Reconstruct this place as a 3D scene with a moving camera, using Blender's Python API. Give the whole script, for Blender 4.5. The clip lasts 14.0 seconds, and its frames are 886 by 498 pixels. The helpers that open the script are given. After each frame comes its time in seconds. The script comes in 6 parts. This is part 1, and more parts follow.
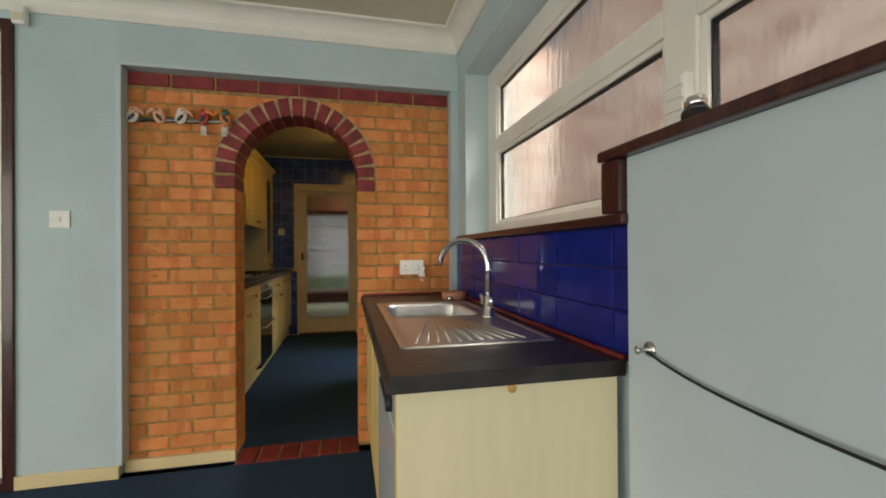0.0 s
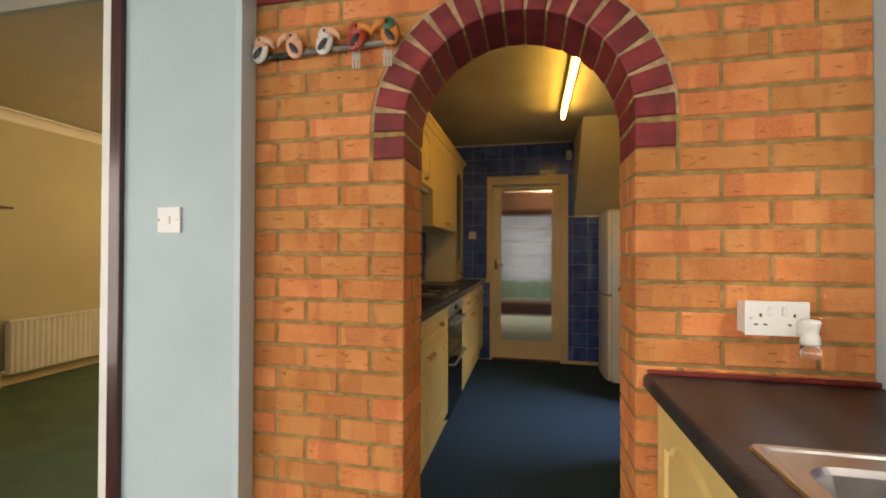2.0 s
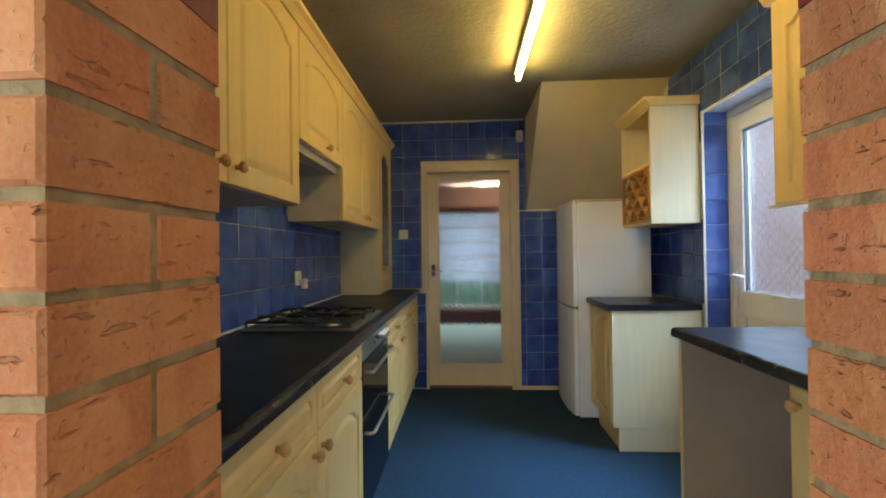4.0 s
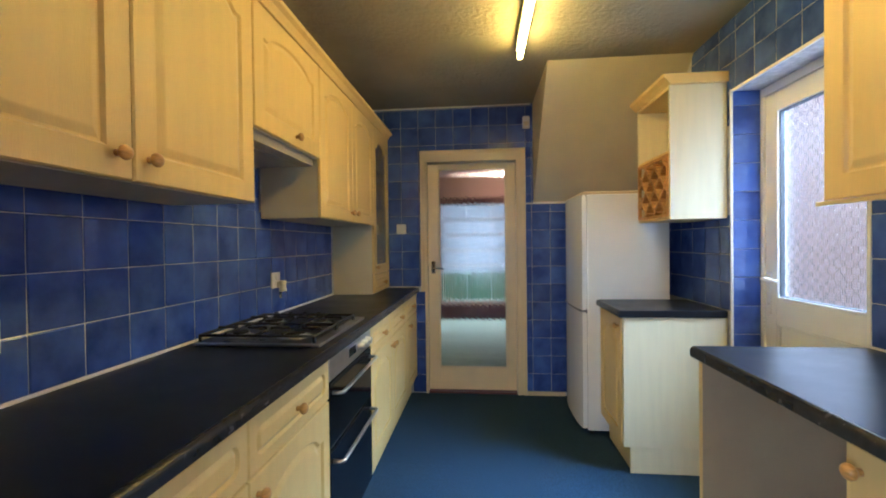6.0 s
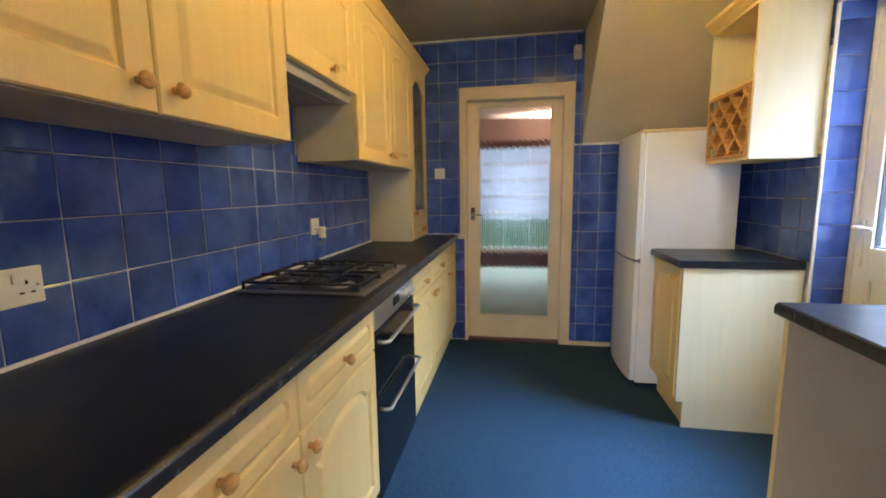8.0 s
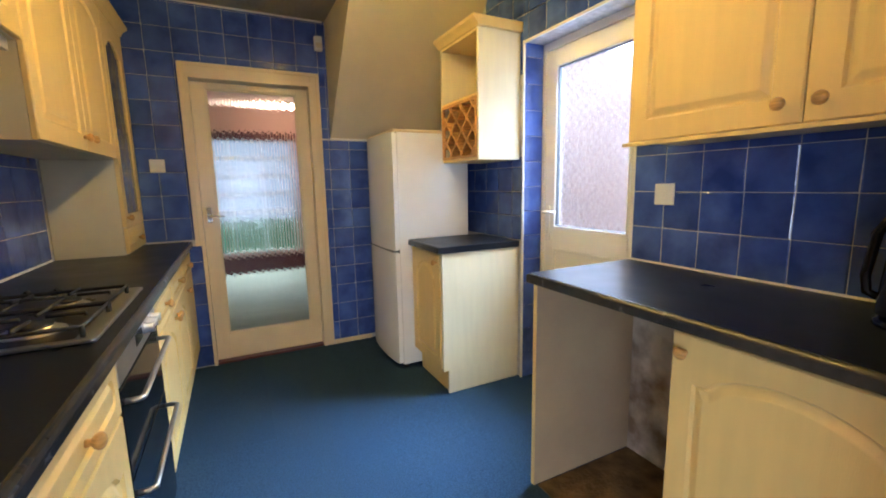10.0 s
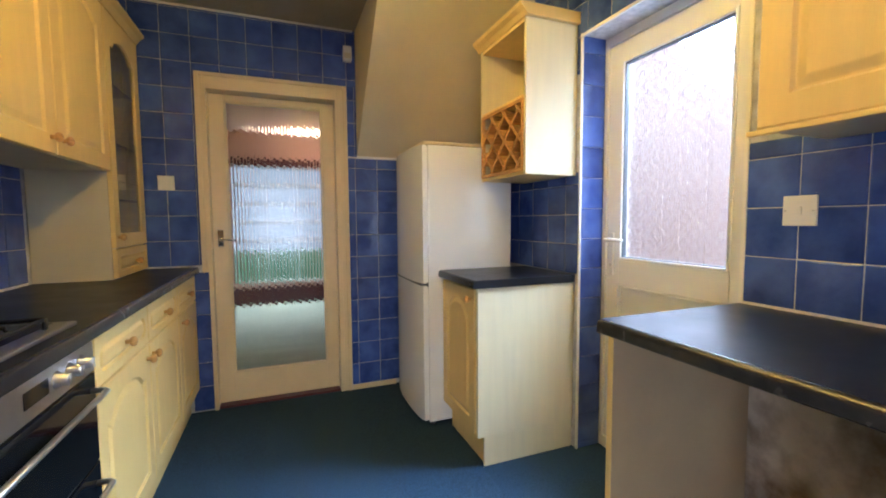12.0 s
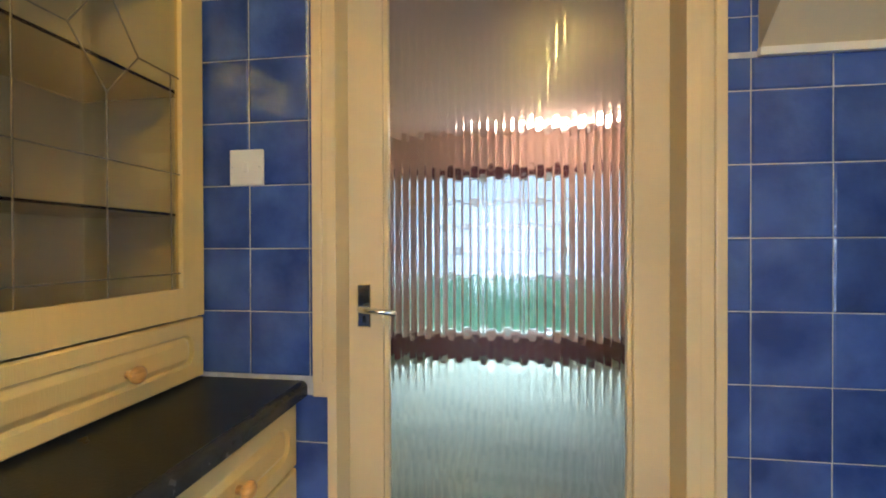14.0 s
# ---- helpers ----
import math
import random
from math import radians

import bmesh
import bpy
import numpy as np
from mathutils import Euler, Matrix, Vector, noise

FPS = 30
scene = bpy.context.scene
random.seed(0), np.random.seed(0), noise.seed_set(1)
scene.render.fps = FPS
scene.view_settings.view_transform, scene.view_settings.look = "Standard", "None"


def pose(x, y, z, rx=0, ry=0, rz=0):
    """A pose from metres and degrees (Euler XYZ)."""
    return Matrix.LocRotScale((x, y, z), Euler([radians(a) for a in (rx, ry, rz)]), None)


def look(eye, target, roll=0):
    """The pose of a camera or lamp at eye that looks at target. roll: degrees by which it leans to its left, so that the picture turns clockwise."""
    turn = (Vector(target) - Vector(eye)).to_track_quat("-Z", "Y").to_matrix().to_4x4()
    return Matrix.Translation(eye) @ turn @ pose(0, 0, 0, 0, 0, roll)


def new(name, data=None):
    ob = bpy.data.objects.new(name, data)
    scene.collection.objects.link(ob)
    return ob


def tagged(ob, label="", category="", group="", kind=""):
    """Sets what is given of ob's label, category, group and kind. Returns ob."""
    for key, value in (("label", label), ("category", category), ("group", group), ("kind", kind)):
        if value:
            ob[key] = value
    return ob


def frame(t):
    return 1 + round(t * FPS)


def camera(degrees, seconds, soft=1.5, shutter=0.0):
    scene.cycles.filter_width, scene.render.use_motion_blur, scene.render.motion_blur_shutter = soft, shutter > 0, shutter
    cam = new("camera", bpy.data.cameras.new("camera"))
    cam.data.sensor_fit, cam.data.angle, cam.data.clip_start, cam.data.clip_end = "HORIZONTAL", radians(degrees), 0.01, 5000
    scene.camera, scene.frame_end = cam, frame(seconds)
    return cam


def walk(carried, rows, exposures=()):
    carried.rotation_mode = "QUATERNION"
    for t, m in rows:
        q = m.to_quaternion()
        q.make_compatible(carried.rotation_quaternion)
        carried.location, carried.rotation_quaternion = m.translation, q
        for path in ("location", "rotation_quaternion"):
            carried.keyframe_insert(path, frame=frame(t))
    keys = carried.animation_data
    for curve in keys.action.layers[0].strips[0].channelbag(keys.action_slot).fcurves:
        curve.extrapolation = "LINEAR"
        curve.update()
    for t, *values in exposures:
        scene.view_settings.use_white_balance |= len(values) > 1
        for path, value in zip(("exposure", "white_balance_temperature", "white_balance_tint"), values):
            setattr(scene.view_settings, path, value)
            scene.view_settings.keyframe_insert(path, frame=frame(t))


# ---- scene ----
cam = camera(93.5, 14.0, soft=1.9)
PATH = [
    (0, (0.355, 0.207, 1.175), (0.801, 2.156, 1.184), -0.4),
    (0.5, (0.363, 0.586, 1.213), (0.475, 2.583, 1.222), 0.2),
    (1, (0.304, 1.002, 1.235), (0.102, 2.992, 1.244), 0.4),
    (1.5, (0.22, 1.269, 1.271), (-0.168, 3.231, 1.289), 0.4),
    (2, (0.122, 1.522, 1.24), (-0.289, 3.479, 1.261), 0.2),
    (2.5, (0.07, 1.778, 1.208), (-0.248, 3.752, 1.231), -0.1),
    (3, (0.058, 2.084, 1.206), (-0.144, 4.073, 1.229), -0.1),
    (3.5, (0.016, 2.328, 1.234), (-0.09, 4.325, 1.259), -0.7),
    (5.8, (0.158, 2.781, 1.315), (0.001, 4.775, 1.313), -0.7),
    (6, (0.165, 2.773, 1.32), (-0.025, 4.764, 1.296), -0.7),
    (6.5, (0.174, 2.762, 1.333), (-0.098, 4.74, 1.229), -0.6),
    (7, (0.162, 2.777, 1.319), (-0.189, 4.736, 1.125), -0.7),
    (7.2, (0.148, 2.798, 1.306), (-0.231, 4.749, 1.084), -0.7),
    (9.3, (-0.063, 3.007, 1.312), (0.21, 4.964, 1.006), -1.0),
    (9.5, (-0.093, 3.015, 1.31), (0.375, 4.935, 1.004), -1.0),
    (10, (-0.125, 3.041, 1.298), (0.758, 4.809, 0.992), -1.1),
    (10.5, (-0.113, 3.064, 1.294), (1.045, 4.665, 0.986), -1.1),
    (11, (-0.059, 3.105, 1.283), (1.252, 4.585, 0.977), -1.0),
    (11.5, (0.053, 3.191, 1.272), (1.311, 4.719, 0.986), -0.9),
    (12, (0.089, 3.443, 1.219), (0.81, 5.303, 1.081), -0.4),
    (12.5, (0.148, 3.866, 1.256), (0.489, 5.837, 1.202), -0.3),
    (13, (0.23, 4.384, 1.253), (0.277, 6.383, 1.214), -0.3),
    (13.5, (0.121, 4.937, 1.253), (-0.032, 6.931, 1.233), -0.3),
    (14, (0.062, 5.471, 1.261), (-0.206, 7.453, 1.247), -0.2),
]
EXPOSURES = [(0.0, -0.25, 7050, 9), (0.5, 0.05, 6900, 10), (1.0, 0.3, 7100, 13), (1.5, 0.4, 7300, 16), (2.0, 0.4, 7200, 16), (2.5, 0.5, 6800, 16),
             (3.0, 0.5, 6200, 11), (3.5, 0.7, 5250, 5), (6.0, 1.4, 4850, 9), (7.2, 1.55, 4950, 12), (9.5, 1.75, 5250, 13), (10.5, 1.75, 5100, 13), (11.5, 1.75, 5050, 13),
             (12.5, 1.6, 5450, 12), (13.5, 2.05, 5500, 12), (14.0, 2.3, 4900, 9)]
walk(cam, [(t, look(eye, target, roll)) for t, eye, target, roll in PATH], EXPOSURES)

# ---- world, sun and large lights ----
world = bpy.data.worlds.new("sky")
scene.world = world
world.use_nodes = True
wn = world.node_tree
bg = wn.nodes["Background"]
skyt = wn.nodes.new("ShaderNodeTexSky")
skyt.sky_type = "NISHITA"
skyt.sun_disc = False
skyt.sun_elevation = radians(40)
skyt.sun_rotation = radians(221)
skyt.dust_density = 5.0
wn.links.new(skyt.outputs[0], bg.inputs[0])
bg.inputs[1].default_value = 0.10


def lamp(name, kind, m, energy, color, **kw):
    data = bpy.data.lights.new(name, kind)
    data.energy, data.color = energy, color
    for k, v in kw.items():
        if k == "size":
            data.size = v
        if k == "size_y":
            data.shape = "RECTANGLE"
            data.size_y = v
        if k == "spread":
            data.spread = v
        if k == "angle":
            data.angle = v
        if k == "radius":
            data.shadow_soft_size = v
    ob = new(name, data)
    ob.matrix_world = m
    return ob


lamp("sun", "SUN", look((-7, -8, 9), (0, 0, 0)), 0.65, (1.0, 0.96, 0.90), angle=radians(20))
lamp("sky_light_dining_window", "AREA", look((2.0, 1.2, 3.6), (-0.3, 1.5, 0.5)), 225, (1.0, 0.985, 0.94), size=2.4, size_y=0.8)
# side fill from the left, added at an opening that is out of view
lamp("fill_light_dining_left", "AREA", look((-3.62, -0.7, 1.10), (0.5, 0.4, 0.6)), 85, (0.97, 0.98, 1.0), size=3.6, size_y=2.0)
# added fill from behind the camera; its wide opening is invented
lamp("fill_light_dining_rear", "AREA", look((-1.18, -3.55, 1.10), (-0.5, 3, 0.4)), 85, (0.95, 0.98, 1.0), size=4.2, size_y=2.0)
lamp("sky_light_back_door", "AREA", look((1.66, 4.80, 1.50), (0.0, 4.80, 1.50)), 1.2, (0.74, 0.85, 1.0), size=0.52, size_y=0.92)
lamp("sky_light_side_path", "AREA", look((2.75, 4.8, 2.75), (0.0, 4.5, 0.4)), 26, (0.74, 0.87, 1.0), size=1.2, size_y=0.9, spread=radians(85))
lamp("living_bulb", "POINT", pose(-2.6, 5.6, 2.2), 45, (1.0, 0.70, 0.36), radius=0.08)
lamp("hall_window_light", "AREA", look((0.4, 11.3, 3.3), (0.2, 8.5, 0.0)), 115, (1.0, 0.98, 0.95), size=1.6, size_y=1.0)

# ---- materials ----


def mat(name, color, rough=0.5, metal=0.0, var=0.12, scale=8.0, bump=0.0, bscale=60.0, spec=0.5, coat=0.0, rand=0.0,
        stretch=(1, 1, 1), second=None, trans=0.0, ior=1.45, rvar=0.0, emit=0.0):
    m = bpy.data.materials.new(name)
    m.use_nodes = True
    nt = m.node_tree
    b = nt.nodes["Principled BSDF"]
    b.inputs["Roughness"].default_value = rough
    b.inputs["Metallic"].default_value = metal
    b.inputs["Specular IOR Level"].default_value = spec
    b.inputs["Coat Weight"].default_value = coat
    b.inputs["Coat Roughness"].default_value = 0.08
    b.inputs["Transmission Weight"].default_value = trans
    b.inputs["IOR"].default_value = ior
    tc = nt.nodes.new("ShaderNodeTexCoord")
    mp = nt.nodes.new("ShaderNodeMapping")
    mp.inputs["Scale"].default_value = stretch
    nt.links.new(tc.outputs["Object"], mp.inputs[0])
    info = nt.nodes.new("ShaderNodeObjectInfo")
    off = nt.nodes.new("ShaderNodeVectorMath")
    off.operation = "MULTIPLY_ADD"
    off.inputs[1].default_value = (37.0, 91.0, 53.0)
    nt.links.new(info.outputs["Random"], off.inputs[0])
    nt.links.new(mp.outputs[0], off.inputs[2])
    n1 = nt.nodes.new("ShaderNodeTexNoise")
    n1.inputs["Scale"].default_value = scale
    n1.inputs["Detail"].default_value = 6.0
    n2 = nt.nodes.new("ShaderNodeTexNoise")
    n2.inputs["Scale"].default_value = bscale
    n2.inputs["Detail"].default_value = 4.0
    nt.links.new(off.outputs[0], n1.inputs["Vector"])
    nt.links.new(off.outputs[0], n2.inputs["Vector"])
    ramp = nt.nodes.new("ShaderNodeValToRGB")
    c2 = second or tuple(c * (1 - var) for c in color)
    c1 = tuple(min(1, c * (1 + var * 0.6)) for c in color)
    ramp.color_ramp.elements[0].position, ramp.color_ramp.elements[1].position = 0.36, 0.66
    ramp.color_ramp.elements[0].color, ramp.color_ramp.elements[1].color = (*c2, 1), (*c1, 1)
    nt.links.new(n1.outputs[0], ramp.inputs[0])
    out = ramp.outputs[0]
    if rand:
        hsv = nt.nodes.new("ShaderNodeHueSaturation")
        mr = nt.nodes.new("ShaderNodeMapRange")
        mr.inputs[3].default_value, mr.inputs[4].default_value = 1 - rand, 1 + rand
        nt.links.new(info.outputs["Random"], mr.inputs[0])
        nt.links.new(mr.outputs[0], hsv.inputs["Value"])
        nt.links.new(out, hsv.inputs["Color"])
        out = hsv.outputs[0]
    nt.links.new(out, b.inputs["Base Color"])
    if rvar:
        rr = nt.nodes.new("ShaderNodeMapRange")
        rr.inputs[3].default_value, rr.inputs[4].default_value = max(0.02, rough - rvar), rough + rvar
        nt.links.new(n1.outputs[0], rr.inputs[0])
        nt.links.new(rr.outputs[0], b.inputs["Roughness"])
    if bump:
        bp = nt.nodes.new("ShaderNodeBump")
        bp.inputs["Strength"].default_value = 1.0
        bp.inputs["Distance"].default_value = bump
        nt.links.new(n2.outputs[0], bp.inputs["Height"])
        nt.links.new(bp.outputs[0], b.inputs["Normal"])
    if emit:
        b.inputs["Emission Color"].default_value = (*color, 1)
        b.inputs["Emission Strength"].default_value = emit
    return m


def brick_clay(name, pale, dark, kiss):
    """Drag-faced clay: sandy body, darker kiss marks, drawn creases with their shadow coloured in, and fine grit."""
    m = bpy.data.materials.new(name)
    m.use_nodes = True
    nt = m.node_tree
    b = nt.nodes["Principled BSDF"]
    b.inputs["Roughness"].default_value = 0.93
    b.inputs["Specular IOR Level"].default_value = 0.25
    tc, info = nt.nodes.new("ShaderNodeTexCoord"), nt.nodes.new("ShaderNodeObjectInfo")
    off = nt.nodes.new("ShaderNodeVectorMath")
    off.operation = "MULTIPLY_ADD"
    off.inputs[1].default_value = (37.0, 91.0, 53.0)
    nt.links.new(info.outputs["Random"], off.inputs[0])
    nt.links.new(tc.outputs["Object"], off.inputs[2])

    def noise(scale, detail, stretch=(1, 1, 1)):
        mp = nt.nodes.new("ShaderNodeMapping")
        mp.inputs["Scale"].default_value = stretch
        nt.links.new(off.outputs[0], mp.inputs[0])
        n = nt.nodes.new("ShaderNodeTexNoise")
        n.inputs["Scale"].default_value, n.inputs["Detail"].default_value = scale, detail
        nt.links.new(mp.outputs[0], n.inputs["Vector"])
        return n.outputs[0]

    def span(src, a0, a1, b0, b1):
        r = nt.nodes.new("ShaderNodeMapRange")
        for i, v in enumerate((a0, a1, b0, b1)):
            r.inputs[i + 1].default_value = v
        nt.links.new(src, r.inputs[0])
        return r.outputs[0]

    def blend(fac, c1, c2, kind="MIX"):
        x = nt.nodes.new("ShaderNodeMix")
        x.data_type, x.blend_type = "RGBA", kind
        nt.links.new(fac, x.inputs[0])
        for slot, c in ((6, c1), (7, c2)):
            if isinstance(c, tuple):
                x.inputs[slot].default_value = (*c, 1)
            else:
                nt.links.new(c, x.inputs[slot])
        return x.outputs[2]

    crease = span(noise(22.0, 3.0, (1.0, 1.0, 4.2)), 0.655, 0.70, 0.0, 1.0)
    pits = span(noise(120.0, 2.0), 0.64, 0.72, 0.0, 1.0)
    col = blend(span(noise(9.0, 5.0), 0.36, 0.66, 0.0, 1.0), dark, pale)
    col = blend(span(noise(7.0, 1.0, (1.6, 1.0, 0.25)), 0.53, 0.57, 0.0, 0.55), col, kiss)
    col = blend(span(noise(160.0, 3.0), 0.40, 0.75, 0.0, 0.22), col, (0.77, 0.47, 0.20))
    # shadow inside the creases, painted as dark brown
    col = blend(span(crease, 0.0, 1.0, 0.0, 0.32), col, (0.25, 0.09, 0.035))
    hsv = nt.nodes.new("ShaderNodeHueSaturation")
    nt.links.new(span(info.outputs["Random"], 0.0, 1.0, 0.86, 1.16), hsv.inputs["Value"])
    nt.links.new(span(info.outputs["Random"], 0.0, 1.0, 0.506, 0.494), hsv.inputs["Hue"])
    nt.links.new(col, hsv.inputs["Color"])
    nt.links.new(hsv.outputs[0], b.inputs["Base Color"])
    last = None
    for src, depth in ((noise(60.0, 5.0), 0.0035), (noise(300.0, 2.0), 0.0008), (span(crease, 0.0, 1.0, 1.0, 0.0), 0.0032), (span(pits, 0.0, 1.0, 1.0, 0.0), 0.0016)):
        bp = nt.nodes.new("ShaderNodeBump")
        bp.inputs["Distance"].default_value = depth
        nt.links.new(src, bp.inputs["Height"])
        if last:
            nt.links.new(last, bp.inputs["Normal"])
        last = bp.outputs[0]
    nt.links.new(last, b.inputs["Normal"])
    return m


BRICK = brick_clay("orange_brick", (0.71, 0.288, 0.098), (0.61, 0.204, 0.058), (0.48, 0.135, 0.044))
REDBRICK = mat("red_painted_brick", (0.24, 0.028, 0.028), 0.6, var=0.3, scale=12, bump=0.003, bscale=30, rand=0.14)
MORTAR = mat("mortar", (0.37, 0.24, 0.088), 0.95, var=0.3, scale=30, bump=0.004, bscale=90)
MORTAR2 = mat("pale_mortar", (0.50, 0.34, 0.18), 0.95, var=0.3, scale=30, bump=0.004, bscale=90)
BLUEWALL = mat("pale_blue_paint", (0.46, 0.565, 0.57), 0.6, var=0.05, scale=2.5, bump=0.0015, bscale=70)
GREYBLUE = mat("grey_blue_paint", (0.52, 0.60, 0.62), 0.5, var=0.05, scale=3, bump=0.0008, bscale=40)
WHITE = mat("white_gloss_paint", (0.80, 0.77, 0.68), 0.35, var=0.05, scale=5, bump=0.0006, bscale=40)
CREAMP = mat("cream_gloss_paint", (0.72, 0.58, 0.33), 0.28, var=0.06, scale=4, bump=0.0008, bscale=35)
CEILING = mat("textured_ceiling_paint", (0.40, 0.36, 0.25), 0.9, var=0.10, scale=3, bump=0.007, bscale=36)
PLAINCEIL = mat("white_ceiling_paint", (0.66, 0.59, 0.46), 0.85, var=0.04, scale=3, bump=0.001, bscale=50)
SOFFIT = mat("cream_emulsion", (0.66, 0.58, 0.38), 0.8, var=0.06, scale=3, bump=0.001, bscale=40)
TILE = mat("blue_glazed_tile", (0.068, 0.118, 0.375), 0.11, var=0.3, scale=6.5, bump=0.0045, bscale=13, spec=0.6, rand=0.14, second=(0.030, 0.059, 0.240), rvar=0.08)
NAVYTILE = mat("royal_blue_tile", (0.012, 0.022, 0.20), 0.08, var=0.2, scale=9, bump=0.0006, bscale=10, rand=0.08)
GROUT = mat("pale_grout", (0.56, 0.55, 0.56), 0.9, var=0.2, scale=30)
CARPET = mat("dark_blue_carpet", (0.031, 0.063, 0.116), 0.97, var=0.35, scale=170, bump=0.002, bscale=420, rand=0.05, spec=0.15)
GREENC = mat("green_carpet", (0.10, 0.155, 0.105), 0.97, var=0.12, scale=5, bump=0.004, bscale=300, spec=0.15)
HALLC = mat("pale_green_carpet", (0.48, 0.56, 0.42), 0.97, var=0.2, scale=6, bump=0.004, bscale=300, spec=0.15)
CREAM = mat("cream_woodgrain", (0.77, 0.565, 0.205), 0.42, var=0.03, scale=5, bump=0.0006, bscale=60, stretch=(6, 6, 0.6))
CREAMEND = mat("cream_laminate_panel", (0.76, 0.68, 0.44), 0.5, var=0.035, scale=5, bump=0.0004, bscale=60, stretch=(6, 6, 0.6))
CARCASS = mat("cream_carcass", (0.70, 0.62, 0.42), 0.55, var=0.05, scale=5)
# tan holds both the panel's grime and the shade it stands in
GRIMYSHADE = mat("grimy_shaded_panel", (0.50, 0.39, 0.225), 0.6, var=0.12, scale=2.2, bump=0.0006, bscale=40, second=(0.42, 0.315, 0.195))
KNOB = mat("pine_knob", (0.60, 0.33, 0.09), 0.35, var=0.25, scale=40, stretch=(1, 1, 4), coat=0.3)
PINE = mat("pine_lattice", (0.52, 0.27, 0.07), 0.5, var=0.25, scale=20, stretch=(1, 1, 5))
WORKTOP = mat("black_slate_laminate", (0.012, 0.014, 0.019), 0.32, var=0.25, scale=7, bump=0.0005, bscale=240, rvar=0.10, spec=0.35)
BROWNTOP = mat("worn_dark_laminate", (0.034, 0.030, 0.030), 0.36, var=0.5, scale=9, bump=0.001, bscale=60, rvar=0.10)
# lighter than the worktop: scuffs plus the lip's highlight, put into the colour
EDGE = mat("scuffed_highlit_edge", (0.026, 0.027, 0.031), 0.26, var=0.2, scale=30, rvar=0.04)
STEEL = mat("stainless_steel", (0.62, 0.60, 0.57), 0.34, metal=1.0, var=0.06, scale=20, bump=0.0002, bscale=200, rvar=0.05)
DARKSTEEL = mat("dull_dark_steel", (0.10, 0.085, 0.072), 0.30, metal=1.0, var=0.3, scale=16, rvar=0.1)
HOODGREY = mat("grey_painted_hood", (0.40, 0.36, 0.29), 0.55, var=0.08, scale=6)
CHROME = mat("chrome", (0.80, 0.80, 0.80), 0.08, metal=1.0, var=0.02)
BLACKM = mat("black_enamel", (0.012, 0.012, 0.013), 0.5, var=0.3, scale=40)
LEAD = mat("dull_lead", (0.17, 0.14, 0.085), 0.55, var=0.2, scale=60)
BLACKGLASS = mat("black_oven_glass", (0.008, 0.009, 0.011), 0.06, var=0.2)
BLACKPL = mat("black_gloss_plastic", (0.007, 0.007, 0.009), 0.14, var=0.2, spec=0.3)
WPLASTIC = mat("white_plastic", (0.78, 0.76, 0.70), 0.3, var=0.03, scale=10)
UPVC = mat("white_upvc", (0.80, 0.78, 0.74), 0.25, var=0.03, scale=5)
FRIDGEW = mat("white_enamel", (0.80, 0.80, 0.78), 0.16, var=0.02, scale=6, coat=0.3)
DARKWOOD = mat("mahogany_stain", (0.060, 0.017, 0.013), 0.3, var=0.4, scale=8, stretch=(8, 8, 0.5), coat=0.3)
REDTRIM = mat("red_trim", (0.19, 0.025, 0.02), 0.35, var=0.3, scale=20)
MAROON = mat("maroon_gloss", (0.10, 0.012, 0.018), 0.35, var=0.3, scale=10)
LIVWALL = mat("magnolia_emulsion", (0.56, 0.52, 0.34), 0.8, var=0.05, scale=2)
PEACH = mat("peach_emulsion", (0.74, 0.47, 0.37), 0.85, var=0.06, scale=2)
DIRTY = mat("stained_plaster", (0.62, 0.57, 0.50), 0.9, var=0.3, scale=8, bump=0.003, bscale=30, second=(0.24, 0.18, 0.13))
DIRT = mat("dirty_bare_floor", (0.17, 0.105, 0.045), 0.9, var=0.6, scale=9, bump=0.006, bscale=40)
TERRA = mat("terracotta", (0.55, 0.26, 0.15), 0.6, var=0.15, scale=20)
GASKET = mat("grey_rubber_gasket", (0.10, 0.11, 0.12), 0.6)
BLACKRUB = mat("black_rubber", (0.015, 0.015, 0.015), 0.6)
OUTBRICK = mat("pink_brick_far", (0.58, 0.54, 0.51), 0.9, var=0.3, scale=2.4, stretch=(1, 1, 2.2), second=(0.37, 0.25, 0.215), bump=0.006, bscale=20)
LAWN = mat("lawn", (0.035, 0.105, 0.035), 0.95, var=0.4, scale=6, bump=0.02, bscale=60)
RENDERW = mat("pale_render", (0.25, 0.30, 0.35), 0.9, var=0.06, scale=3)
CONCRETE = mat("paving", (0.32, 0.30, 0.27), 0.9, var=0.2, scale=4)
TUBE = mat("lit_tube", (1.0, 0.62, 0.12), 0.4, var=0.0, emit=30.0)
HALLGLOW = mat("lit_hall_lamp", (1.0, 0.70, 0.42), 0.4, var=0.0, emit=5.0)


